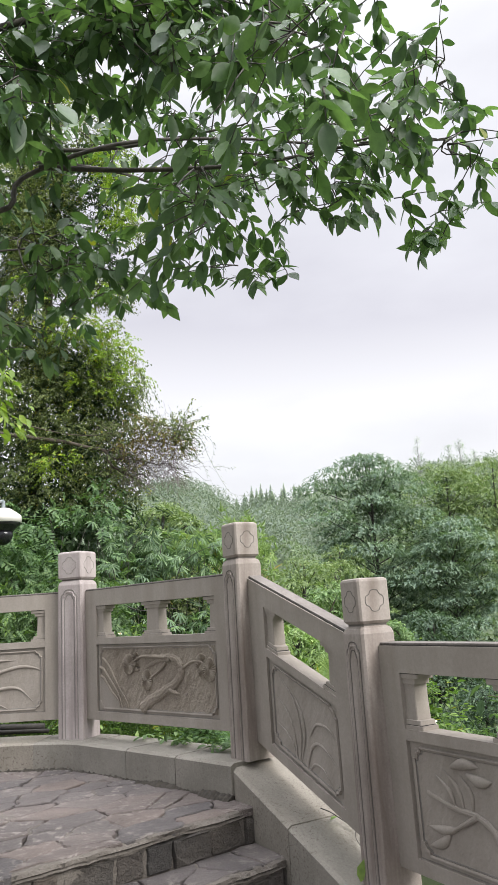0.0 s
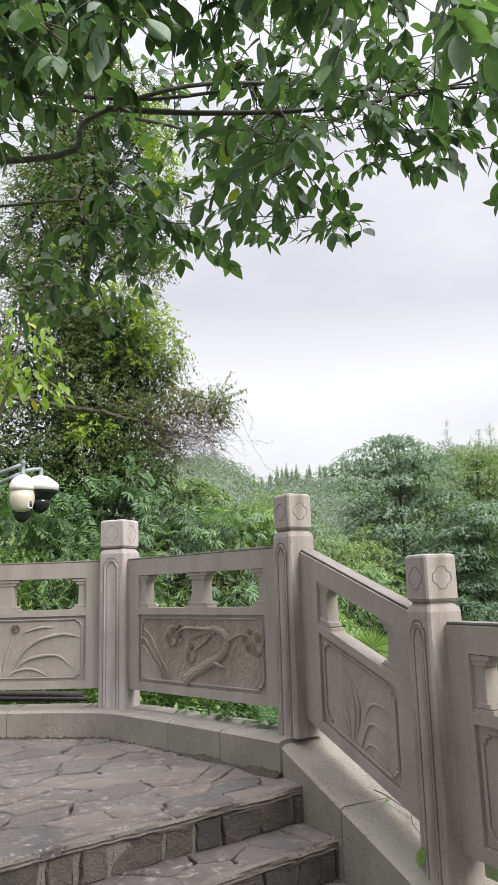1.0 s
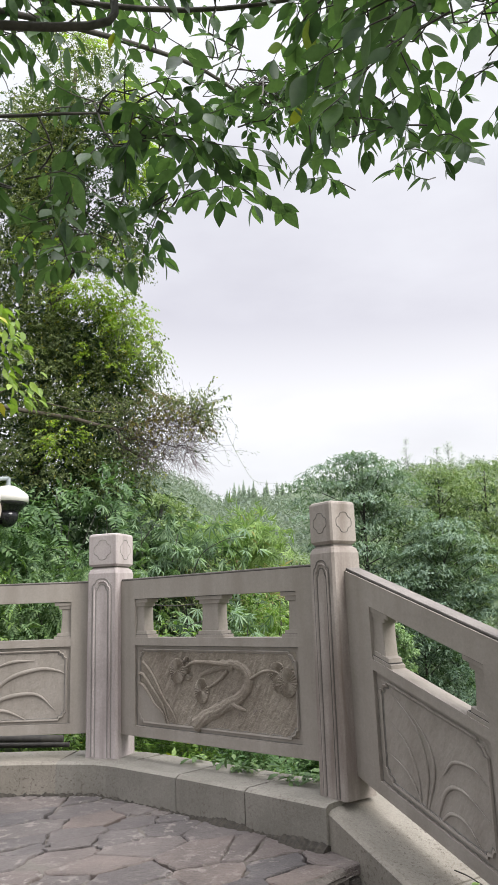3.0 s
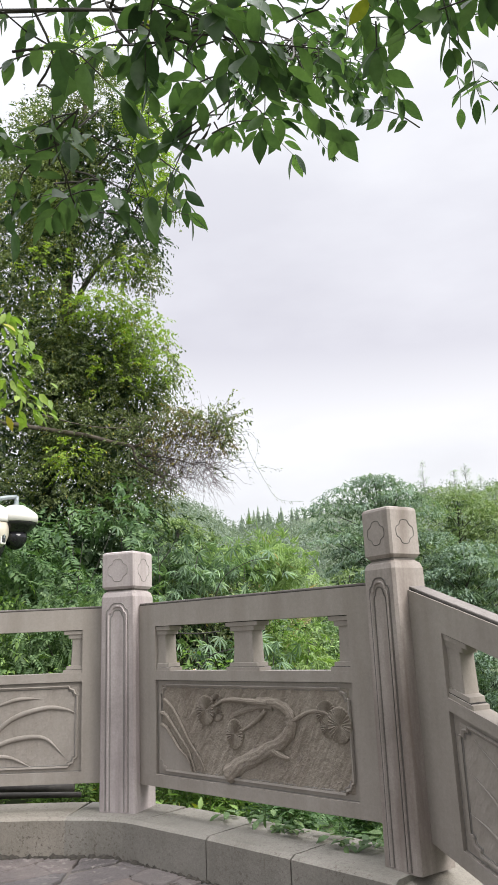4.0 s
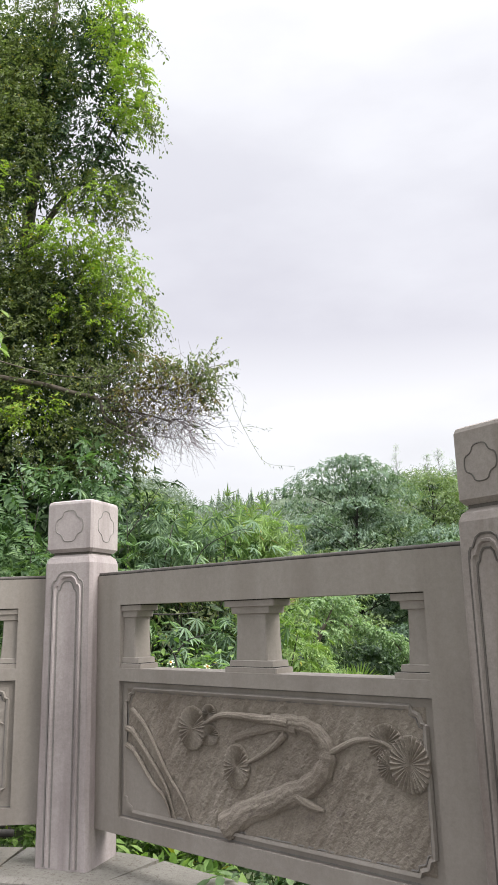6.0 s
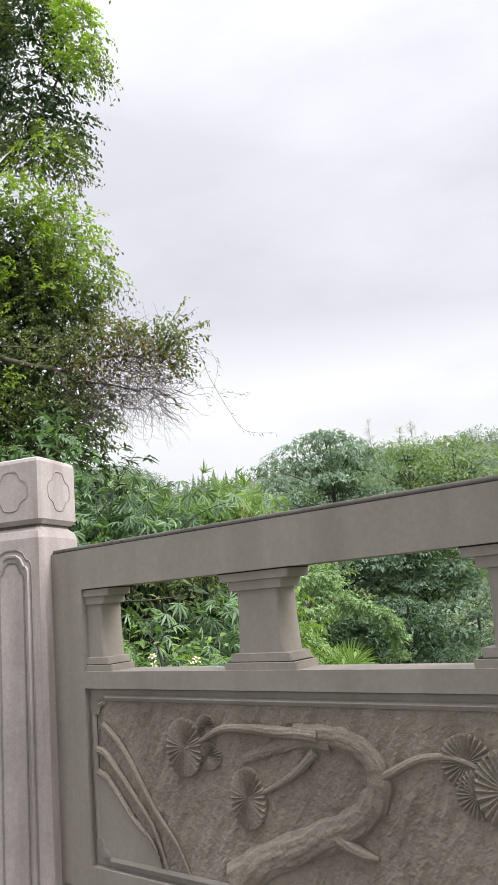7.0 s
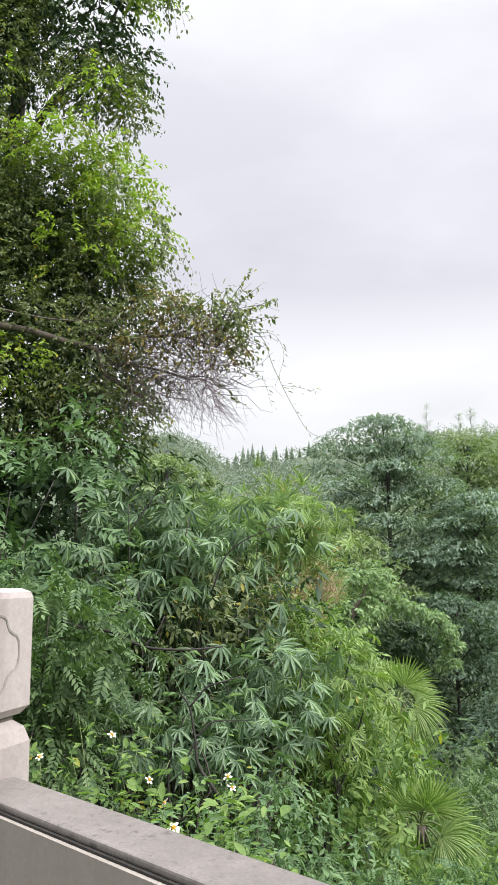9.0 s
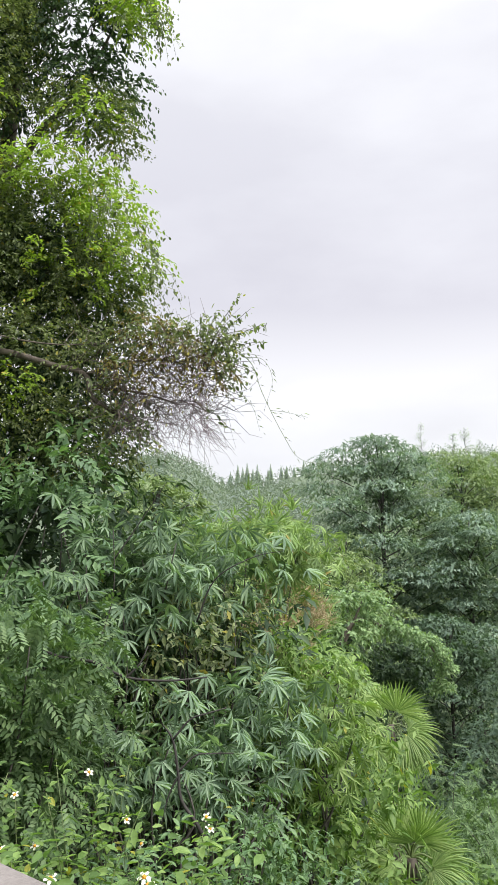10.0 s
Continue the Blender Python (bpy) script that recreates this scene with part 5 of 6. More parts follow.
shrub("tangled_shrub", "bright leafy shrub among the creepers", -1.3, 7.4, -0.1, 1.35, .85, LEAF_SHADE, SPRIG, 260, (.10, .18), 37, 10, .13, 8, .6, .3)
shrub("tangled_shrub", "bright leafy shrub among the creepers", -2.4, 6.8, 0.1, 1.6, 1.0, LEAF_HERB, CLUSTER, 420, (.04, .085), 38, 8, .13, 8, .6, .3)
shrub("undergrowth", "yellow-green leafy undergrowth between the shrubs", -.5, 8.9, -.3, 1.7, 1.0, LEAF_VINE, CLUSTER, 380, (.05, .1), 42, 6, .15, 6, .5)
shrub("undergrowth", "yellow-green leafy undergrowth between the shrubs", .35, 9.2, -.8, 1.3, .8, LEAF_HERB, CLUSTER, 300, (.05, .1), 43, 6, .15, 6, .5)
# backing thickets whose dark leaf colour stands for shade
shrub("thicket", "inner thicket in shade-dark leaves behind the creepers", -1.6, 9.7, -0.5, 2.6, 1.8, LEAF_DARK, CLUSTER, 520, (.09, .17), 39, 6, .2, 7, .4)
shrub("thicket", "inner thicket in shade-dark leaves behind the shrubs", -.1, 9.7, -1.4, 1.5, 1.2, LEAF_DARK, CLUSTER, 360, (.09, .17), 40, 6, .2, 7, .4)
LOW = ((0.75, 9.4, -1.3, .25, .8), (1.1, 10.6, -1.9, -.1, .5), (0.1, 7.2, -.8, .42, .75), (0.9, 8.2, -1.3, -.35, .8), (3.0, 11.0, -2.6, -1.0, .9), (3.4, 12.8, -3.0, -1.0, 1.0), (1.6, 12.6, -2.4, -.4, .9), (0.55, 12.2, -1.6, .7, .6), (4.2, 14.6, -3.6, -1.3, 1.3), (3.5, 16.4, -3.6, -1.2, 1.2), (5.2, 18.0, -4.6, -2.0, 1.5), (1.5, 9.2, -2.2, -.75, .7), (2.2, 9.7, -2.6, -.75, .7), (2.9, 9.6, -2.8, -.7, .9), (2.6, 8.6, -2.6, -.75, .9), (2.5, 10.6, -2.4, -.95, .7), (3.0, 11.3, -2.5, -.9, .8), (3.6, 10.4, -3.0, -.9, 1.0))
for k, (x, y, z0, z1, w) in enumerate(LOW):
    near = y < 9.0 and x < 1.2
    # shrubs beyond x 2.4 get their shade from the darker leaf colour
    shrub("leafy_shrub", "bright green leafy shrub low on the slope", x, y, z0, z1, w, LEAF_SHADE if x > 2.4 else LEAF_FERN if k in (2, 3) else (LEAF_HERB, LEAF_BAMBOO, LEAF_HERB)[k % 3], (CLUSTER, SPRIG)[k % 2], (440 if near else 190) if k % 2 == 0 else (300 if near else 130), ((.035, .07) if near else (.07, .14)) if k % 2 == 0 else ((.07, .13) if near else (.10, .19)), 50 + k, 5, .13, 6 if k % 2 == 0 else 4, .5)
dead = thing("bare_branch", "dark bare branch lying among the shrubs", "branch")
limbs("limb", dead, DARK_BARK, [([(-1.5, 7.7, 1.34), (-.93, 7.45, 1.28), (-.72, 7.4, 1.21), (-.53, 7.4, 1.18), (-.35, 7.4, 1.10), (-.13, 7.4, 1.08), (.08, 7.45, 1.09)], .013, .005), ([(-.30, 7.7, -.9), (.08, 7.5, .1), (.05, 7.4, .33), (-.05, 7.4, .48), (-.07, 7.4, .62), (-.10, 7.4, .78), (-.16, 7.42, .86)], .013, .005), ([(-.07, 7.4, .62), (.02, 7.4, .70), (.11, 7.4, .71), (.22, 7.45, .70)], .006, .003),
                              ([(-.10, 7.4, .78), (-.01, 7.4, .88), (.08, 7.4, .91), (.18, 7.45, .93)], .006, .003), ([(-.35, 7.4, 1.10), (-.28, 7.4, 1.17), (-.24, 7.42, 1.26)], .007, .003), ([(-.07, 7.4, .60), (-.12, 7.4, .50), (-.16, 7.4, .34)], .006, .002), ([(-.02, 8.2, 1.35), (.10, 8.15, 1.62), (.35, 8.1, 1.76), (.55, 8.1, 1.80)], .006, .002), ([(-.55, 8.1, 1.75), (-.38, 8.1, 2.0), (-.22, 8.1, 2.25)], .006, .002)])

# ferny fronds
rng = np.random.default_rng(61)
fern = thing("fern_clump", "clump of dark green pinnate fronds", "fern")
n = 90
fp = np.c_[rng.uniform(-2.1, -.7, n), rng.uniform(7.7, 8.3, n), rng.uniform(1.2, 2.45, n)]
fp = fp[hollow(fp)]
n = len(fp)
fa = np.c_[rng.normal(size=n) * .6 + .2, -rng.uniform(.1, .9, n), rng.uniform(-.9, .1, n)]
part("fronds", leaf_mesh("fronds", fp, fa, rng.normal(size=(n, 3)) * .25 + np.array((0, -.5, 1)), rng.uniform(.16, .30, n), FROND), LEAF_FERN, fern)
limbs("stem", fern, BOUGH_BARK, [(wander(rng, (-1.4 + rng.normal() * .3, 8.3, 0.0), (-1.4 + rng.normal() * .4, 8.0, rng.uniform(1.4, 2.3)), .05), .006, .003) for _ in range(7)], 5)


# white-flowered herb along the kerb
def herb(x, y, h, w, seed, flowers):
    rng = np.random.default_rng(seed)
    ob = thing("flowering_herb", "leafy herb with white and orange daisy flowers", "flower", group="flowering herbs behind the balustrade")
    g = land(x, y)
    lines, lp, la, hearts = [], [], [], []
    for k in range(13):
        top = Vector((x + rng.normal() * w * .6, y + rng.normal() * w * .6, g + h * rng.uniform(.55, 1.0)))
        ln = wander(rng, (x + rng.normal() * .08, y + rng.normal() * .08, g - .03), top, .03)
        lines.append((ln, .0030, .0015))
        for q in smooth_line(ln, 5)[3:]:
            for _ in range(6):
                lp.append(q + Vector(rng.normal(size=3)) * .045); la.append(Vector((rng.normal(), rng.normal(), rng.uniform(-.5, .4))))
        if k < flowers:
            hearts.append((top, Vector((rng.normal() * .4, -.6 + rng.normal() * .3, .8)).normalized()))
    for ln in lines:
        limbs("stem", ob, STEM, [ln], 4, 3)
    part("leaves", leaf_mesh("leaves", lp, la, rng.normal(size=(len(lp), 3)) * .3 + np.array((0, 0, 1)), rng.uniform(.024, .058, len(lp)), ROUND), LEAF_HERB if flowers > 1 else LEAF_FERN, ob)
    for top, nrm in hearts:
        s1 = nrm.orthogonal().normalized()
        s2 = nrm.cross(s1)
        ring = lambda z, r: [top + nrm * z + (s1 * math.cos(k) + s2 * math.sin(k)) * r for k in (0, 1.05, 2.09, 3.14, 4.19, 5.24)]
        bm = bmesh.new()
        add_loft(bm, [ring(0, .005), ring(.005, .0066), ring(.010, .003)])
        flower = part("flower", bm, FLORET, ob, "white daisy flower with orange centre")
        bm = bmesh.new()
        for j in range(5):
            a = 2 * math.pi * j / 5 + rng.uniform(-.15, .15)
            d, e = s1 * math.cos(a) + s2 * math.sin(a), s2 * math.cos(a) - s1 * math.sin(a)
            base = top + nrm * .004
            bm.faces.new([bm.verts.new(base + d * x * .018 + e * y * .018 + nrm * z * .018) for x, y, z in ((0.2, 0, 0), (.5, -.3, .02), (1, -.18, -.05), (1, .18, -.05), (.5, .3, .02))])
        part("petals", bm, PETAL, flower, "white petals")
    return ob


k = 0
for x, y, h, w, f in ((-.95, 5.6, .95, .22, 4), (-.6, 5.5, 1.0, .25, 5), (-.3, 5.4, 1.05, .22, 5), (-.02, 5.3, 1.12, .24, 4), (.2, 5.2, 1.0, .24, 3), (-.75, 6.2, 1.2, .25, 4), (-.35, 6.1, 1.25, .25, 5), (.05, 6.0, 1.1, .25, 4), (.15, 6.6, 1.0, .3, 0), (-.2, 6.7, 1.1, .3, 0), (-1.3, 5.4, .9, .25, 2), (-1.1, 6.3, 1.2, .3, 3),
                   (.4, 5.6, .7, .25, 1), (.6, 5.0, .55, .22, 1), (.9, 4.6, .5, .2, 1), (1.9, 3.2, .85, .15, 2), (2.2, 2.6, .8, .15, 1)):
    k += 1
    herb(x, y, h, w, 70 + k, f)

# low weeds right behind the kerb
rng = np.random.default_rng(90)
weeds = thing("weeds", "low green weeds growing along the back of the kerb", "weeds", kind="stuff")
s = np.linspace(total - 1.72, total - .05, 760)
wp = np.array([arc_at(v) for v in s]) + np.c_[rng.uniform(.10, .62, 760) * .62, rng.uniform(.10, .62, 760) * .75, np.zeros(760)]
wp[:, 2] = [min(land(p[0], p[1]), .16) + rng.uniform(.0, .08) for p in wp]
part("weed_leaves", leaf_mesh("weed_leaves", np.repeat(wp, 5, 0) + rng.normal(size=(3800, 3)) * np.array((.06, .06, .045)) + np.array((0, 0, .05)), rng.normal(size=(3800, 3)) * .8 + np.array((0, -.2, .25)), rng.normal(size=(3800, 3)) * .3 + np.array((0, 0, 1)), rng.uniform(.04, .09, 3800), OVATE), LEAF_HERB, weeds)

sp, sa = [], []
for back, out, n in ((1.05, .12, 8), (.86, .13, 12), (.70, .10, 22), (.62, .07, 12), (.48, .12, 10), (.36, .08, 20), (.26, .11, 16)):
    c = arc_at(total - back) + Vector((.62 * out, .75 * out, KERB_Z + .012))
    sp += [c + Vector((rng.normal() * .035, rng.normal() * .03, abs(rng.normal()) * .014)) for _ in range(n)]
    sa += [Vector((rng.normal() * .6 - .3, rng.normal() * .6 - .5, rng.uniform(-.25, .25))) for _ in range(n)]
part("spilling_leaves", leaf_mesh("spilling_leaves", sp, sa, rng.normal(size=(len(sp), 3)) * .25 + np.array((0, 0, 1)), rng.uniform(.03, .07, len(sp)), OVATE), LEAF_SHADE, weeds)


# fan palms
def fan_palm(x, y, z, leaves, size, seed):
    """leaves: the heading across the slope in degrees and the lean towards the terrace of each fan."""
    rng = np.random.default_rng(seed)
    ob = thing("fan_palm", "fan palm with stiff pleated light green leaves", "palm", group="fan palms on the slope")
    g = land(x, y)
    limbs("trunk", ob, BARK, [([(x, y, g - .1), (x + .03, y, (g + z) / 2), (x, y, z)], .06, .05)], 8)
    heart, stalks = Vector((x, y, z)), []
    for head, lean, share in leaves:
        d = Vector((math.cos(radians(head)), lean, math.sin(radians(head)))).normalized()
        side = d.cross(Vector((0, -1, .35))).normalized()
        nor = side.cross(d).normalized()
        apex = heart + d * size * .42 + Vector((0, 0, -.04 * size))
        stalks.append(([heart, heart.lerp(apex, .5) + Vector((0, 0, .03)), apex], .011, .007))
        sag = .10 + .25 * max(0.0, .6 - d.z)
        bm = bmesh.new()
        for k in range(-14, 15):
            b = radians(k * 6.6 + rng.normal() * .8)
            ray = d * math.cos(b) + side * math.sin(b)
            across = side * math.cos(b) - d * math.sin(b)
            r = size * share * (1.0 - .22 * (abs(k) / 14) ** 2) * rng.uniform(.9, 1.05)
            fall = Vector((0, 0, -sag * r * rng.uniform(.6, 1.5)))
            rim = [apex + ray * r * u + fall * u * u * u for u in (.08, .52, .80, 1.0)]
            wide = (.006, .027, .016, .002)
            fold = .014 * size
            rows = [[bm.verts.new(q + across * w * size * .95 * sd + nor * (fold if sd else 0.0) * (w / .027) * (-1)) for sd in (-1, 0, 1)] for q, w in zip(rim, wide)]
            for p, q in zip(rows, rows[1:]):
                bm.faces.new((p[0], p[1], q[1], q[0]))
                bm.faces.new((p[1], p[2], q[2], q[1]))
        part("palm_leaf", bm, LEAF_PALM, ob)
    limbs("leaf_stalk", ob, STEM, stalks, 5)
    return ob


fan_palm(2.50, 14.8, -.42, ((72, -.35, 1.0), (118, .2, .85), (-8, -.3, .95), (-48, -.35, .85), (232, -.35, .85), (150, -.2, .8), (35, .4, .8), (195, .3, .8), (270, -.5, .8), (95, .6, .8), (300, -.6, .8), (-22, -.6, .8), (210, -.6, .8), (252, -.4, .9), (-70, -.4, .9)), .56, 101)
fan_palm(1.62, 9.7, -.56, ((128, -.3, 1.0), (62, -.2, .95), (8, -.35, .95), (-35, -.3, .9), (205, -.3, .8), (272, -.5, .95), (235, -.2, .8), (100, .4, .85), (30, .5, .8), (160, .3, .8), (295, -.6, .9), (250, -.7, .9), (-15, -.7, .8), (180, -.6, .7), (85, -.6, .7)), .40, 102)


# trees of the valley
def valley_tree(name, label, x, y, z0, z1, w, mat, seed, tiers, per, size, template=CLUSTER, dome=.5, inner=None):
    """A trunk whose limbs each carry a domed tier of leaves, open and shaded beneath."""
    rng = np.random.default_rng(seed)
    ob = thing(name, label, "tree")
    g = min(land(x, y), z0 - 1)
    lines = [([(x, y, g - .5), (x + .2, y, (g + z0) / 2), (x, y, (z0 + z1) / 2), (x + .1, y, z1 - .1 * (z1 - z0))], max(.10, w * .035), .04)]
    pos, axis, up = [], [], []
    for k in range(tiers):
        f = (k + .5) / tiers
        a = 2.4 * k + rng.uniform(-.5, .5)
        shape = math.sin(math.pi * (0.16 + .76 * f)) ** .62
        reach = w * shape * rng.uniform(.35, .86) if f < .94 else w * .12
        c = np.array((x + math.cos(a) * reach, y + math.sin(a) * reach, z0 + (z1 - z0) * (.04 + .88 * f) - .10 * reach))
        lines.append(([(x, y, c[2] - .3 * w), (x + (c[0] - x) * .5, y + (c[1] - y) * .5, c[2] - .14 * w), tuple(c)], w * .008, .015))
        r = w * rng.uniform(.24, .42)
        n = int(.75 * per * rng.uniform(.7, 1.3))
        d = rng.normal(size=(n, 3))
        d /= np.linalg.norm(d, axis=1, keepdims=True)
        d[:, 2] = np.abs(d[:, 2]) * 1.15 - .22
        lump = 1 + .22 * np.sin(d[:, :1] * 7 + k) * np.cos(d[:, 1:2] * 6 + 2 * k)
        pos.append(c + d * lump * r * np.array((1, 1, dome)) * rng.uniform(.72, 1.06, (n, 1)))
        axis.append(d * np.array((1, 1, .2)) + rng.normal(size=(n, 3)) * .5 + np.array((0, 0, -.3)))
        up.append(d * .6 + np.array((0, 0, 1.0)) + rng.normal(size=(n, 3)) * .18)
    pos, axis, up = (np.concatenate(q) for q in (pos, axis, up))
    limbs("trunk", ob, DARK_BARK, lines, 5)
    part("crown", leaf_mesh("crown", pos, axis, up, 1.2 * rng.uniform(size[0], size[1], len(pos)), template), mat, ob)
    if inner:
        # core leaves coloured as shade, so the crown is not see-through
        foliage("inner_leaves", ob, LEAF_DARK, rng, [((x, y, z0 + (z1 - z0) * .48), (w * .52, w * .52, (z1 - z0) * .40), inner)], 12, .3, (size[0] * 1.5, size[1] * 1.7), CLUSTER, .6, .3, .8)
    return ob


DARK_TREE, LIGHT_TREE, OLIVE = "large dark green tree with layered crown in the valley", "feathery light green tree on the valley side", "olive green bushy tree on the slope"
valley_tree("broadleaf_tree", DARK_TREE, 7.4, 40.0, -1.2, 9.6, 4.9, LEAF_TREE, 201, 50, 400, (.13, .23), CLUSTER, .36, 130)
valley_tree("broadleaf_tree", DARK_TREE, 10.8, 37.5, -3.5, 5.4, 3.8, LEAF_TREE, 202, 40, 370, (.13, .23), CLUSTER, .36, 110)
valley_tree("broadleaf_tree", LIGHT_TREE, 12.9, 45.0, -1.0, 9.6, 3.9, LEAF_SCRUB, 203, 50, 195, (.14, .26), inner=60)
valley_tree("broadleaf_tree", LIGHT_TREE, 16.8, 48.0, 0.0, 10.4, 4.2, LEAF_SCRUB, 207, 46, 187, (.15, .28), inner=60)
valley_tree("broadleaf_tree", LIGHT_TREE, 10.9, 27.0, -6.5, 3.0, 2.0, LEAF_HILL, 204, 40, 170, (.09, .18), inner=50)
# three trees low in the valley, their shadow painted by leaf colour
valley_tree("broadleaf_tree", "green tree deep in the valley, coloured dark for its shadow", 8.4, 33.0, -7.5, 1.0, 3.0, LEAF_DEEP, 205, 44, 187, (.12, .22), inner=60)
valley_tree("broadleaf_tree", "green tree deep in the valley, coloured dark for its shadow", 8.6, 27.0, -8.5, -1.8, 2.4, LEAF_DEEP, 206, 40, 170, (.10, .19), inner=50)
valley_tree("broadleaf_tree", "green tree deep in the valley, coloured dark for its shadow", 6.0, 34.0, -7.0, 0.6, 2.4, LEAF_DEEP, 208, 34, 170, (.12, .22), inner=50)
valley_tree("slope_tree", OLIVE, 2.4, 24.0, -2.2, 2.9, 2.0, LEAF_SCRUB, 209, 34, 150, (.08, .15), inner=30)
valley_tree("slope_tree", OLIVE, 1.0, 20.0, -1.0, 2.3, 1.6, LEAF_SCRUB, 210, 30, 150, (.07, .13), inner=30)
valley_tree("slope_tree", OLIVE, 3.9, 29.0, -4.0, 3.0, 2.4, LEAF_SCRUB, 214, 36, 150, (.09, .17), inner=30)
valley_tree("slope_tree", OLIVE, 4.9, 36.0, -4.0, 4.4, 2.2, LEAF_SCRUB, 215, 32, 150, (.10, .2), inner=30)
valley_tree("slope_tree", "bright leafy bush on the slope", 1.7, 16.4, -1.6, .7, 1.1, LEAF_BAMBOO, 213, 26, 190, (.06, .12))
valley_tree("slope_tree", OLIVE, -1.3, 17.0, .8, 3.7, 1.3, LEAF_SCRUB, 217, 30, 150, (.07, .13), inner=30)
valley_tree("slope_tree", OLIVE, -2.4, 26.0, 1.0, 5.2, 2.0, LEAF_SCRUB, 218, 30, 150, (.09, .16), inner=30)
shrub("bamboo_thicket", "bright narrow-leaved bamboo thicket on the slope", 0.45, 12.4, .3, 2.45, .85, LEAF_BAMBOO, GRASSY, 250, (.13, .24), 212, 8, .16, 5, .8)
rng = np.random.default_rng(216)
arching = thing("arching_shrub", "feathery shrub with boughs arching over the valley", "shrub")
ARCH = [(1.4, 21, .75), (1.97, 21, 1.12), (2.66, 21.2, 1.28), (3.22, 21.3, 1.36), (3.5, 21.4, .95), (3.9, 21.5, .66), (4.35, 21.6, .50), (4.8, 21.8, .32), (5.15, 22.0, .02), (5.32, 22.1, -.36), (5.24, 22.2, -.80)]
limbs("stem", arching, BARK, [([(2.2, 21, -5.5), (2.3, 21, -1), (2.9, 21, .75), (3.9, 21.5, .56), (4.8, 21.8, .25), (5.3, 22.1, -.45)], .07, .015), ([(2.3, 21, -1), (2.0, 20.8, .6), (1.6, 20.9, .8)], .05, .02), ([(2.6, 21, .1), (3.0, 21.1, .9), (3.2, 21.2, 1.3)], .04, .015)])
sprays("leaves", arching, LEAF_PALE, rng, [(c, (.36, .4, .20), 52) for c in ARCH[:5]] + [((1.6, 20.8, .35), (.8, .5, .35), 90), ((2.7, 20.9, .55), (.6, .5, .35), 90), ((2.2, 20.7, -.2), (.9, .5, .35), 90)], 12, (.25, .55), (.09, .17), LEAFLET, .55, .25)
sprays("arch_leaves", arching, LEAF_PALE, rng, [(c, (.20, .3, .13), 62) for c in ARCH[5:]], 9, (.12, .26), (.08, .15), LEAFLET, .45, .3)
# shade under the arching boughs, painted as dark leaves
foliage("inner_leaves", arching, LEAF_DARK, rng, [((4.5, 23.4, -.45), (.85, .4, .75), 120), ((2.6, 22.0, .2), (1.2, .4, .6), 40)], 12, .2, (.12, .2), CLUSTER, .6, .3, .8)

# dry reddish grass
rng = np.random.default_rng(231)
grass = thing("dry_grass", "reddish dry seeding grass on the slope", "grass", kind="stuff")
plumes = [((rng.uniform(.30, 1.15), 10.9 + rng.normal() * .2, rng.uniform(1.05, 1.55)), (.10, .08, .14), 8) for _ in range(22)] + [((rng.uniform(.05, .85), 10.0 + rng.normal() * .2, rng.uniform(.85, 1.42)), (.12, .1, .12), 8) for _ in range(26)]
foliage("seed_heads", grass, DRY, rng, plumes, 16, .05, (.03, .08), NARROW, 1.2, -.7, .5)
limbs("stalks", grass, STEM, [([(c[0] - .05, c[1], c[2] - 1.0), (c[0] - .03, c[1], c[2] - .4), c], .004, .002) for c, r, k in plumes], 3, 2)

# wooded hills
rng = np.random.default_rng(241)
woods = thing("far_woods", "hazy wooded hillsides beyond the valley", "woods", kind="stuff")
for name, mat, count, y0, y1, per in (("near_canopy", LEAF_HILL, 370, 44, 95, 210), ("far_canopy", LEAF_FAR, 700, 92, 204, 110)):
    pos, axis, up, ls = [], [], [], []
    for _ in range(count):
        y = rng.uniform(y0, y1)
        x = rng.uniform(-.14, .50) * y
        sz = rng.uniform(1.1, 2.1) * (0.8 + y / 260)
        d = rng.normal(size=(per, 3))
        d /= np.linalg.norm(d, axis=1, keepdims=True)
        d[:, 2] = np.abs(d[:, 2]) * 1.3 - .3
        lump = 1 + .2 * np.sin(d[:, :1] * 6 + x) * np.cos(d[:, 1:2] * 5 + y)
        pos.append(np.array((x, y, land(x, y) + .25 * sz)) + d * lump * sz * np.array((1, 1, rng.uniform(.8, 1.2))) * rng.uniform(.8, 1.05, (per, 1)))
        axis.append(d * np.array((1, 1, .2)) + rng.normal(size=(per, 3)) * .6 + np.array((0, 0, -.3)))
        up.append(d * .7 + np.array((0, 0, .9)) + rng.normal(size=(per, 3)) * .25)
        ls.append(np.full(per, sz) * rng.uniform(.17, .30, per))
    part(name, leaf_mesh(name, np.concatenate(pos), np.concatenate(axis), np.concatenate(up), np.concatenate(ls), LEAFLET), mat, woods)


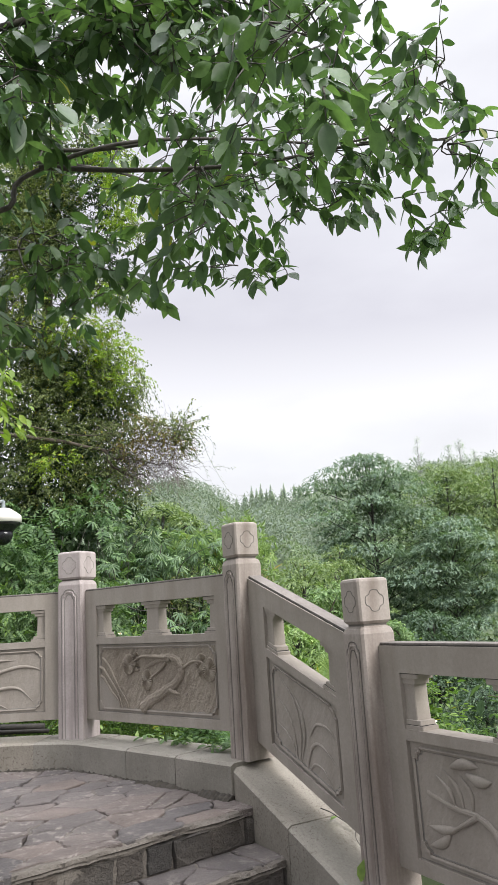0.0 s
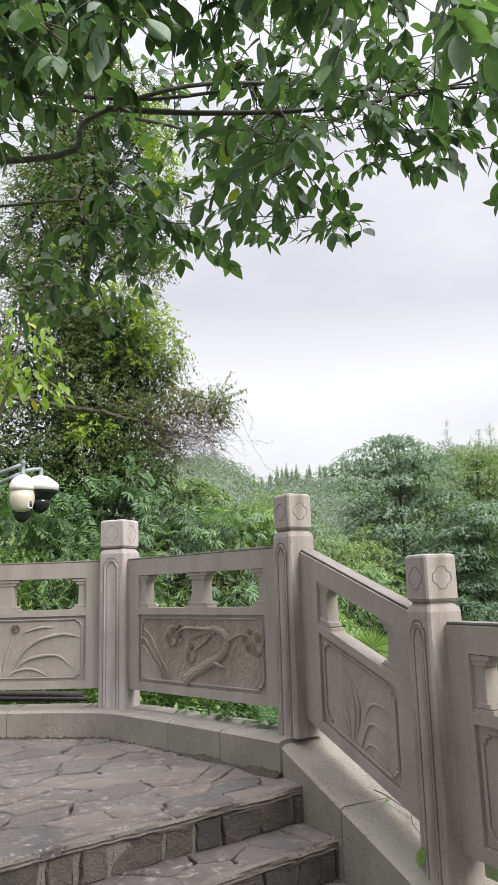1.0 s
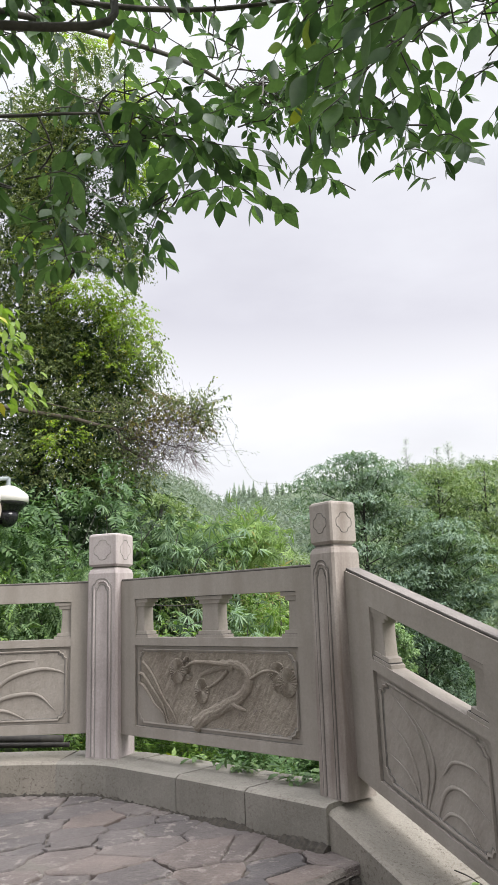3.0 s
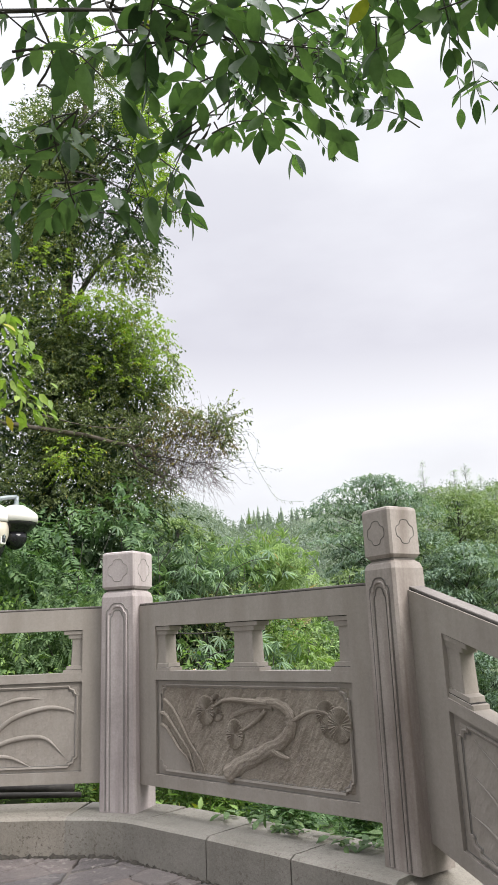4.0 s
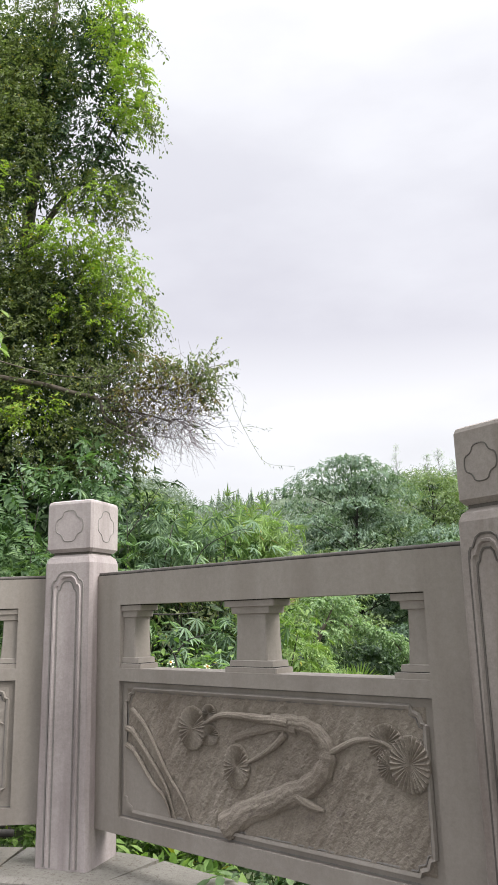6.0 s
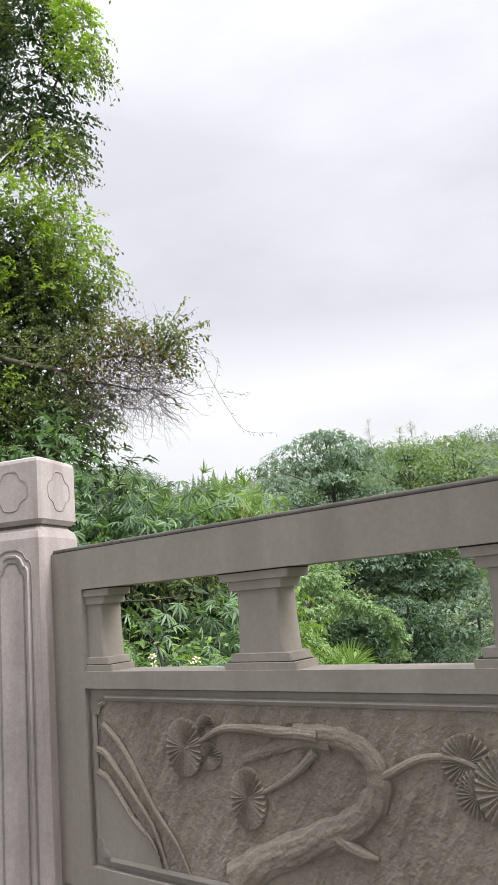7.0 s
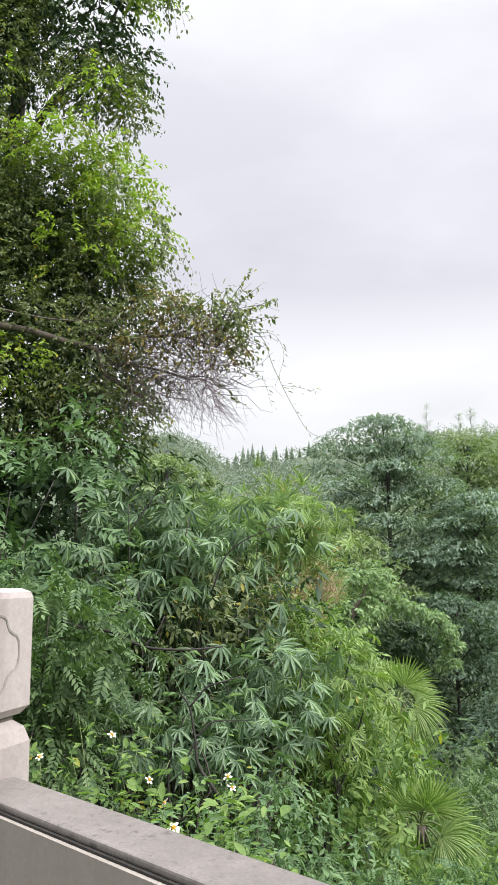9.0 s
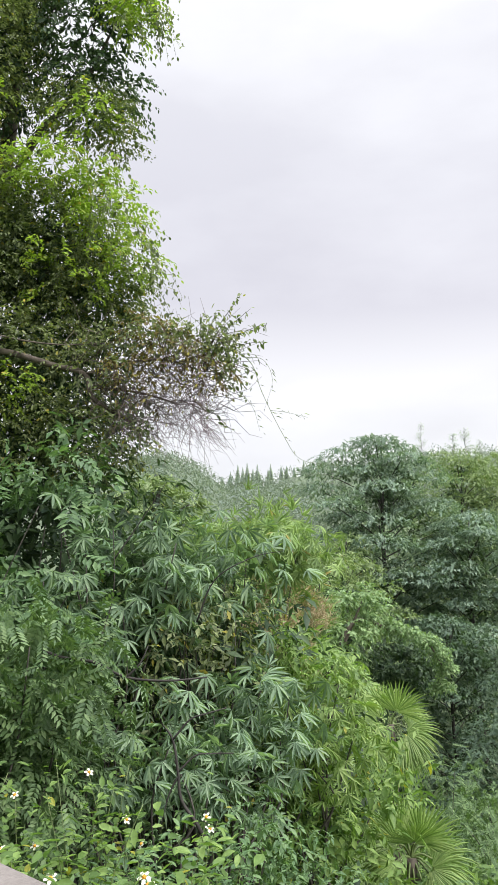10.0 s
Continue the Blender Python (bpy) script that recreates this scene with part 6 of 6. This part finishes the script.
def fir(x, y, h, seed):
    rng = np.random.default_rng(seed)
    ob = thing("fir_tree", "slender hazy fir on the ridge", "tree", group="firs along the ridge")
    z = land(x, y)
    limbs("trunk", ob, PALE_TWIG, [([(x, y, z - .5), (x, y, z + h * .5), (x, y, z + h)], h * .012, .03)], 5)
    n = 520
    f = rng.uniform(.02, 1.0, n)
    a = rng.uniform(0, 2 * math.pi, n)
    d = np.c_[np.cos(a), np.sin(a), -.35 * np.ones(n)]
    p = np.c_[np.full(n, x), np.full(n, y), z + h * f]
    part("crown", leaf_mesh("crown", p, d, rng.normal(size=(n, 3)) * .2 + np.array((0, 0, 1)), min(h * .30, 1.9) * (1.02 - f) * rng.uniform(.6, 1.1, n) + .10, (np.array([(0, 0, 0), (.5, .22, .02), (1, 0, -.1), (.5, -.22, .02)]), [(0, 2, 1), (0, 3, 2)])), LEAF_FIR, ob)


for k, (x, top) in enumerate(((-3.92, 30.9), (-1.67, 32.4), (.28, 34.6), (1.62, 33.4), (2.83, 34.9), (4.31, 32.8), (5.52, 34.3), (6.39, 31.9), (8.35, 32.8), (9.13, 34.6), (11.81, 33.4), (13.32, 33.8), (15.58, 33.8), (17.86, 35.0), (19.82, 35.0), (21.65, 35.8), (24.69, 36.4))):
    fir(x, 198.0 + (k * 7 % 5), top - land(x, 198.0 + (k * 7 % 5)), 300 + k)


# thin trees on the skyline
def wispy(x, y, top, seed, tall):
    rng = np.random.default_rng(seed)
    ob = thing("wispy_tree", "thin half-bare tree on the skyline", "tree")
    z = land(x, y)
    lines = [([(x, y, z), (x + .1, y, (z + top) / 2), (x, y, top)], .07, .01)]
    tips = []
    for k in range(60):
        f = rng.uniform(0, .97)
        a = rng.uniform(0, 6.28)
        reach = tall * (.26 * (1 - f) + .05) * rng.uniform(.5, 1.1)
        b = Vector((x, y, top - tall * (1 - f)))
        q = b + Vector((math.cos(a) * reach, math.sin(a) * reach, reach * .7))
        lines.append(([b, b.lerp(q, .5) + Vector((0, 0, .05)), q], .016, .005))
        tips += [q, b.lerp(q, .65)]
    limbs("trunk", ob, PALE_TWIG, lines, 3, 2)
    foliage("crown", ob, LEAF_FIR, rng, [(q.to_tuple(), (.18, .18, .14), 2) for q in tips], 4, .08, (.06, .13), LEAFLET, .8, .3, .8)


for k, (x, top, tall) in enumerate(((17.1, 16.3, 5.0), (20.0, 15.4, 4.4), (21.1, 16.0, 5.0), (22.5, 14.8, 4.0), (8.8, 13.4, 4.0))):
    wispy(x, 70.0, top, 331 + k, tall)

# ---- surveillance cameras on an arm ----
def revolve(bm, profile, cx, cy, n=20):
    add_loft(bm, [[(cx + r * math.cos(2 * math.pi * k / n), cy + r * math.sin(2 * math.pi * k / n), z) for k in range(n)] for z, r in profile])
    for f in bm.faces:
        f.smooth = len(f.verts) == 4


def dome_camera(label, x, y, z):
    return thing("dome_camera", label, "camera", pose(x, y, z), "surveillance cameras on one bracket")


def turned(name, profile, mat, parent, label="", cx=0.0, cy=0.0, n=24):
    bm = bmesh.new()
    revolve(bm, profile, cx, cy, n)
    for f in bm.faces:
        f.smooth = True
    return part(name, bm, mat, parent, label)


def faced_box(name, w, depth, h, angle, r, z, mat, parent, bevel, label=""):
    """A box set on the round of a housing, facing outwards at an angle."""
    bm = bmesh.new()
    add_box(bm, -w / 2, w / 2, -r - depth, -r + .02, z - h / 2, z + h / 2, bevel)
    bm.transform(Matrix.Rotation(radians(angle), 4, "Z"))
    return part(name, bm, mat, parent, label)


eye = dome_camera("white dome camera with black lens hanging from a bracket", -1.80, 6.82, 2.075)
turned("hood", [(-.006, .125), (-.004, .137), (.03, .135), (.065, .128), (.095, .114), (.115, .100), (.135, .078), (.150, .050), (.163, .034), (.165, .001)], WHITE, eye)
turned("body", [(.0, .126), (-.085, .127), (-.12, .123), (-.15, .114), (-.18, .100), (-.205, .083), (-.225, .052), (-.236, .001)], CREAM, eye, "cream rounded lower housing")
turned("lower_dome", [(-.10, .001), (-.10, .098), (-.20, .099), (-.25, .088), (-.29, .068), (-.32, .040), (-.332, .001)], BLACK, eye, "black lower dome", -.018, .055)
rim = faced_box("lens_rim", .062, .010, .118, 66, .108, -.142, WHITE, eye, .014, "white rim round the lens")
faced_box("lens_window", .044, .013, .094, 66, .108, -.140, BLACK, rim, .010, "black lens window")
# small grey block stands in for a glint on the black window
faced_box("lens", .016, .016, .034, 66, .108, -.132, STEEL, rim, .005, "grey block drawn as a glint in the window")
turned("mount", [(.155, .030), (.180, .030), (.184, .022), (.270, .022), (.275, .030), (.295, .030), (.308, .020), (.312, .001)], STEEL, eye, "", 0, 0, 12)
ball = dome_camera("white dome camera with smoked dome hanging from a bracket", -1.66, 6.97, 2.085)
turned("hood", [(-.006, .176), (-.004, .190), (.060, .187), (.072, .180), (.100, .146), (.128, .104), (.148, .072), (.155, .040), (.156, .001)], WHITE, ball)
turned("collar", [(.0, .180), (-.018, .176), (-.034, .168), (-.040, .158), (-.072, .128), (-.086, .112), (-.094, .104), (-.094, .001)], BLACK, ball, "black stepped collar")
turned("dome", [(-.090, .101), (-.140, .101), (-.175, .090), (-.208, .068), (-.230, .036), (-.238, .001)], LENS, ball, "smoked dome")
turned("mount", [(.150, .026), (.170, .026), (.172, .020), (.235, .020), (.238, .001)], STEEL, ball, "", 0, 0, 12)
mast = thing("camera_mast", "grey steel mast with bracket arms for cameras", "mast")
limbs("pole", mast, STEEL, [([(-3.7, 7.0, .1), (-3.7, 7.0, 1.3), (-3.7, 7.0, 2.4)], .06, .05)], 10)
limbs("arm", mast, STEEL, [([(-3.7, 7.0, 1.80), (-2.6, 6.9, 2.10), (-1.80, 6.82, 2.345)], .024, .022)], 8)
limbs("arm", mast, STEEL, [([(-3.7, 7.0, 1.60), (-2.5, 6.9, 2.00), (-1.83, 6.84, 2.255)], .022, .020)], 8)
limbs("link", mast, STEEL, [([(-1.80, 6.84, 2.275), (-1.73, 6.9, 2.30), (-1.66, 6.97, 2.315)], .020, .020)], 8)

# old timber behind the kerb, stacked to fill the dark gap under the railing
for line, r0, r1 in (([(-2.2, 4.70, .285), (-1.5, 4.72, .30), (-1.0, 4.71, .29), (-.55, 4.70, .28)], .020, .014), ([(-2.3, 4.83, .30), (-1.5, 4.85, .31), (-.62, 4.84, .29)], .030, .026), ([(-2.2, 4.92, .35), (-1.3, 4.94, .36), (-.70, 4.93, .345)], .030, .024), ([(-2.1, 4.90, .42), (-1.2, 4.97, .41), (-.86, 4.95, .39)], .026, .020)):
    timber = thing("timber", "dark rotting timber pole lying behind the kerb", "timber", group="heap of rotting timber")
    limbs("log", timber, DARK_BARK, [(line, r0, r1)], 8)

# creeper sprig on the sloping kerb
rng = np.random.default_rng(401)
sprig = thing("creeper_sprig", "small trailing creeper lying on the sloping kerb", "creeper")
limbs("stem", sprig, DARK_BARK, [([(1.215, 2.84, .115), (1.256, 2.825, .10), (1.291, 2.792, .083), (1.327, 2.752, .066), (1.36, 2.728, .055)], .003, .002), ([(1.36, 2.728, .055), (1.346, 2.66, .032), (1.369, 2.573, .004)], .002, .0012)], 4)
part("leaves", leaf_mesh("leaves", [(1.285, 2.80, .085), (1.36, 2.728, .056), (1.345, 2.74, .060), (1.325, 2.40, -.055)], [(-.5, -.7, .1), (.5, -.5, .1), (-.2, .5, .2), (.1, -.3, .8)], [(0, 0, 1), (0, 0, 1), (0, 0, 1), (-.6, -.8, .3)], [.062, .03, .028, .095], OVATE), LEAF_HERB, sprig)
side_branch = thing("shrub_branch", "dark leafy branch reaching over the balustrade", "branch")
limbs("stem", side_branch, BARK, [([(2.3, 1.9, -.1), (2.1, 2.0, .5), (1.95, 2.02, .62), (1.80, 2.0, .66)], .006, .002)], 4)
n = 20
bp = np.c_[rng.uniform(1.76, 2.1, n), rng.uniform(1.95, 2.08, n), rng.uniform(.52, .72, n)]
part("leaves", leaf_mesh("leaves", bp, np.c_[-rng.uniform(.2, 1, n), rng.normal(size=n) * .5, rng.uniform(-.6, .3, n)], rng.normal(size=(n, 3)) * .3 + np.array((0, 0, 1)), rng.uniform(.05, .08, n), OVATE), LEAF_GLOSSY, side_branch)


# ---- paving stones ----
def cells(rng, x0, x1, y0, y1, gap, relax=2):
    """Irregular polygons that fill a rectangle."""
    n = int((x1 - x0) * (y1 - y0) / (gap * gap))
    pts = np.c_[rng.uniform(x0, x1, n), rng.uniform(y0, y1, n)]

    def cell(k):
        poly = [(x0, y0), (x1, y0), (x1, y1), (x0, y1)]
        d = np.hypot(*(pts - pts[k]).T)
        for j in np.argsort(d)[1:22]:
            mid, nv = (pts[j] + pts[k]) / 2, pts[j] - pts[k]
            out = []
            for a, b in zip(poly, poly[1:] + poly[:1]):
                da, db = (a[0] - mid[0]) * nv[0] + (a[1] - mid[1]) * nv[1], (b[0] - mid[0]) * nv[0] + (b[1] - mid[1]) * nv[1]
                if da <= 0:
                    out.append(a)
                if da * db < 0:
                    f = da / (da - db)
                    out.append((a[0] + (b[0] - a[0]) * f, a[1] + (b[1] - a[1]) * f))
            poly = out
        return poly

    for _ in range(relax):
        pts = np.array([np.mean(cell(k), axis=0) * .6 + pts[k] * .4 for k in range(n)])
    return [cell(k) for k in range(n)]


def flagstone(poly, top, thick, joint, rng, parent, name="flagstone", mat=FLAG):
    """One flat stone with a slightly rough rim."""
    c = np.mean(poly, axis=0)
    q = []
    for k, (a, b) in enumerate(zip(poly, poly[1:] + poly[:1])):
        a, b = np.array(a), np.array(b)
        if np.hypot(*(b - a)) > .03:
            q += [a + rng.normal(size=2) * .004] + [a + (b - a) * f + rng.normal(size=2) * .0065 for f in (.25, .5, .75)]
        else:
            q.append(np.array(a))
    r = max(np.hypot(*(np.array(p) - c)) for p in q)
    if r < .04 or len(q) < 3:
        return
    q = [c + (p - c) * max(.5, 1 - joint * rng.uniform(.6, 1.7) / max(np.hypot(*(p - c)), .03)) for p in q]
    tilt = rng.normal(size=2) * .007
    h = top + rng.normal() * .0022
    bm = bmesh.new()
    zt = lambda p: h + float(np.dot(p - c, tilt))
    inner = [c + (p - c) * (1 - .005 / max(np.hypot(*(p - c)), .02)) for p in q]
    add_loft(bm, [[(p[0], p[1], h - thick) for p in q], [(p[0], p[1], zt(p) - .005) for p in q], [(p[0], p[1], zt(p)) for p in inner]])
    part(name, bm, mat, parent)


def local_stones(e0, e1, d0, d1, top, gap, stretch, parent, seed, beyond=None):
    rng = np.random.default_rng(seed)
    for poly in cells(rng, e0, e1, d0 * stretch, d1 * stretch, gap, 1):
        poly = [(p[0], p[1] / stretch) for p in poly]
        c = np.mean([step_point(*p) for p in poly], axis=0)
        if beyond is None or not beyond(c):
            flagstone([step_point(p[0], p[1] + (rng.normal() * .012 if abs(p[1] - d1) < 1e-6 else 0)) for p in poly], top, .035, .0055, rng, parent)


# the kerb's inner side bounds the terrace
off_terrace = lambda c: c[0] + c[1] > 4.3 or c[1] > 4.45 or c[0] < -2.6
local_stones(-3.4, .66, -3.0, .018, TERRACE_Z, .275, 1.5, terrace, 501, off_terrace)
local_stones(-3.2, .70, .02, TREAD + .015, TERRACE_Z - RISE, .23, 1.2, steps, 502)
local_stones(-3.2, .76, TREAD + .02, TREAD * 2 + .015, TERRACE_Z - RISE * 2, .23, 1.2, steps, 503)
local_stones(-3.2, .8, TREAD * 2 + .02, 4.7, TERRACE_Z - RISE * 3, .36, 1.2, landing, 504, lambda c: (c[0] - c2.x) * (d2 - c2).y - (c[1] - c2.y) * (d2 - c2).x < .04)

pointing(terrace, -3.2, .60, -2.2, -.01, TERRACE_Z, 1.0)
for k in (1, 2):
    pointing(steps, -3.2, .66 + .05 * k, TREAD * (k - 1) + .02, TREAD * k - .01, TERRACE_Z - RISE * k, 2.0 + k)
pointing(landing, -3.2, .45, TREAD * 2 + .02, 1.5, TERRACE_Z - RISE * 3, 5.0)
for k in range(3):
    nosing(k)
    rng = np.random.default_rng(510 + k)
    z1, z0, e = TERRACE_Z - RISE * k - .044, TERRACE_Z - RISE * (k + 1) + .001, -3.2
    while e < .60 + .07 * k:
        wide = rng.uniform(.09, .25)
        corners = [(e + .007 + rng.normal() * .006, z0), (e + wide - .007 + rng.normal() * .006, z0), (e + wide - .007 + rng.normal() * .012, z1 - abs(rng.normal()) * .012), (e + .007 + rng.normal() * .012, z1 - abs(rng.normal()) * .006)]
        poly = []
        for a, b in zip(corners, corners[1:] + corners[:1]):
            poly += [a] + [(a[0] + (b[0] - a[0]) * f + rng.normal() * .0035, a[1] + (b[1] - a[1]) * f + rng.normal() * .003) for f in (.3, .65)]
        c = np.mean(poly, axis=0)
        d = TREAD * k + .024 + rng.uniform(-.004, .011)
        lean = rng.normal(size=2) * .05
        ring = lambda dd, inset: [(*step_point(x + (c[0] - x) * inset / wide, dd + (x - c[0]) * lean[0] + (z - c[1]) * lean[1] + rng.normal() * .0030), z + (c[1] - z) * inset * 8) for x, z in poly]
        bm = bmesh.new()
        add_loft(bm, [ring(TREAD * k - .03, 0), ring(d - .010, .0), ring(d - .003, .006), ring(d, .014)])
        bmesh.ops.recalc_face_normals(bm, faces=bm.faces)
        part("riser_stone", bm, RISER, steps)
        e += wide
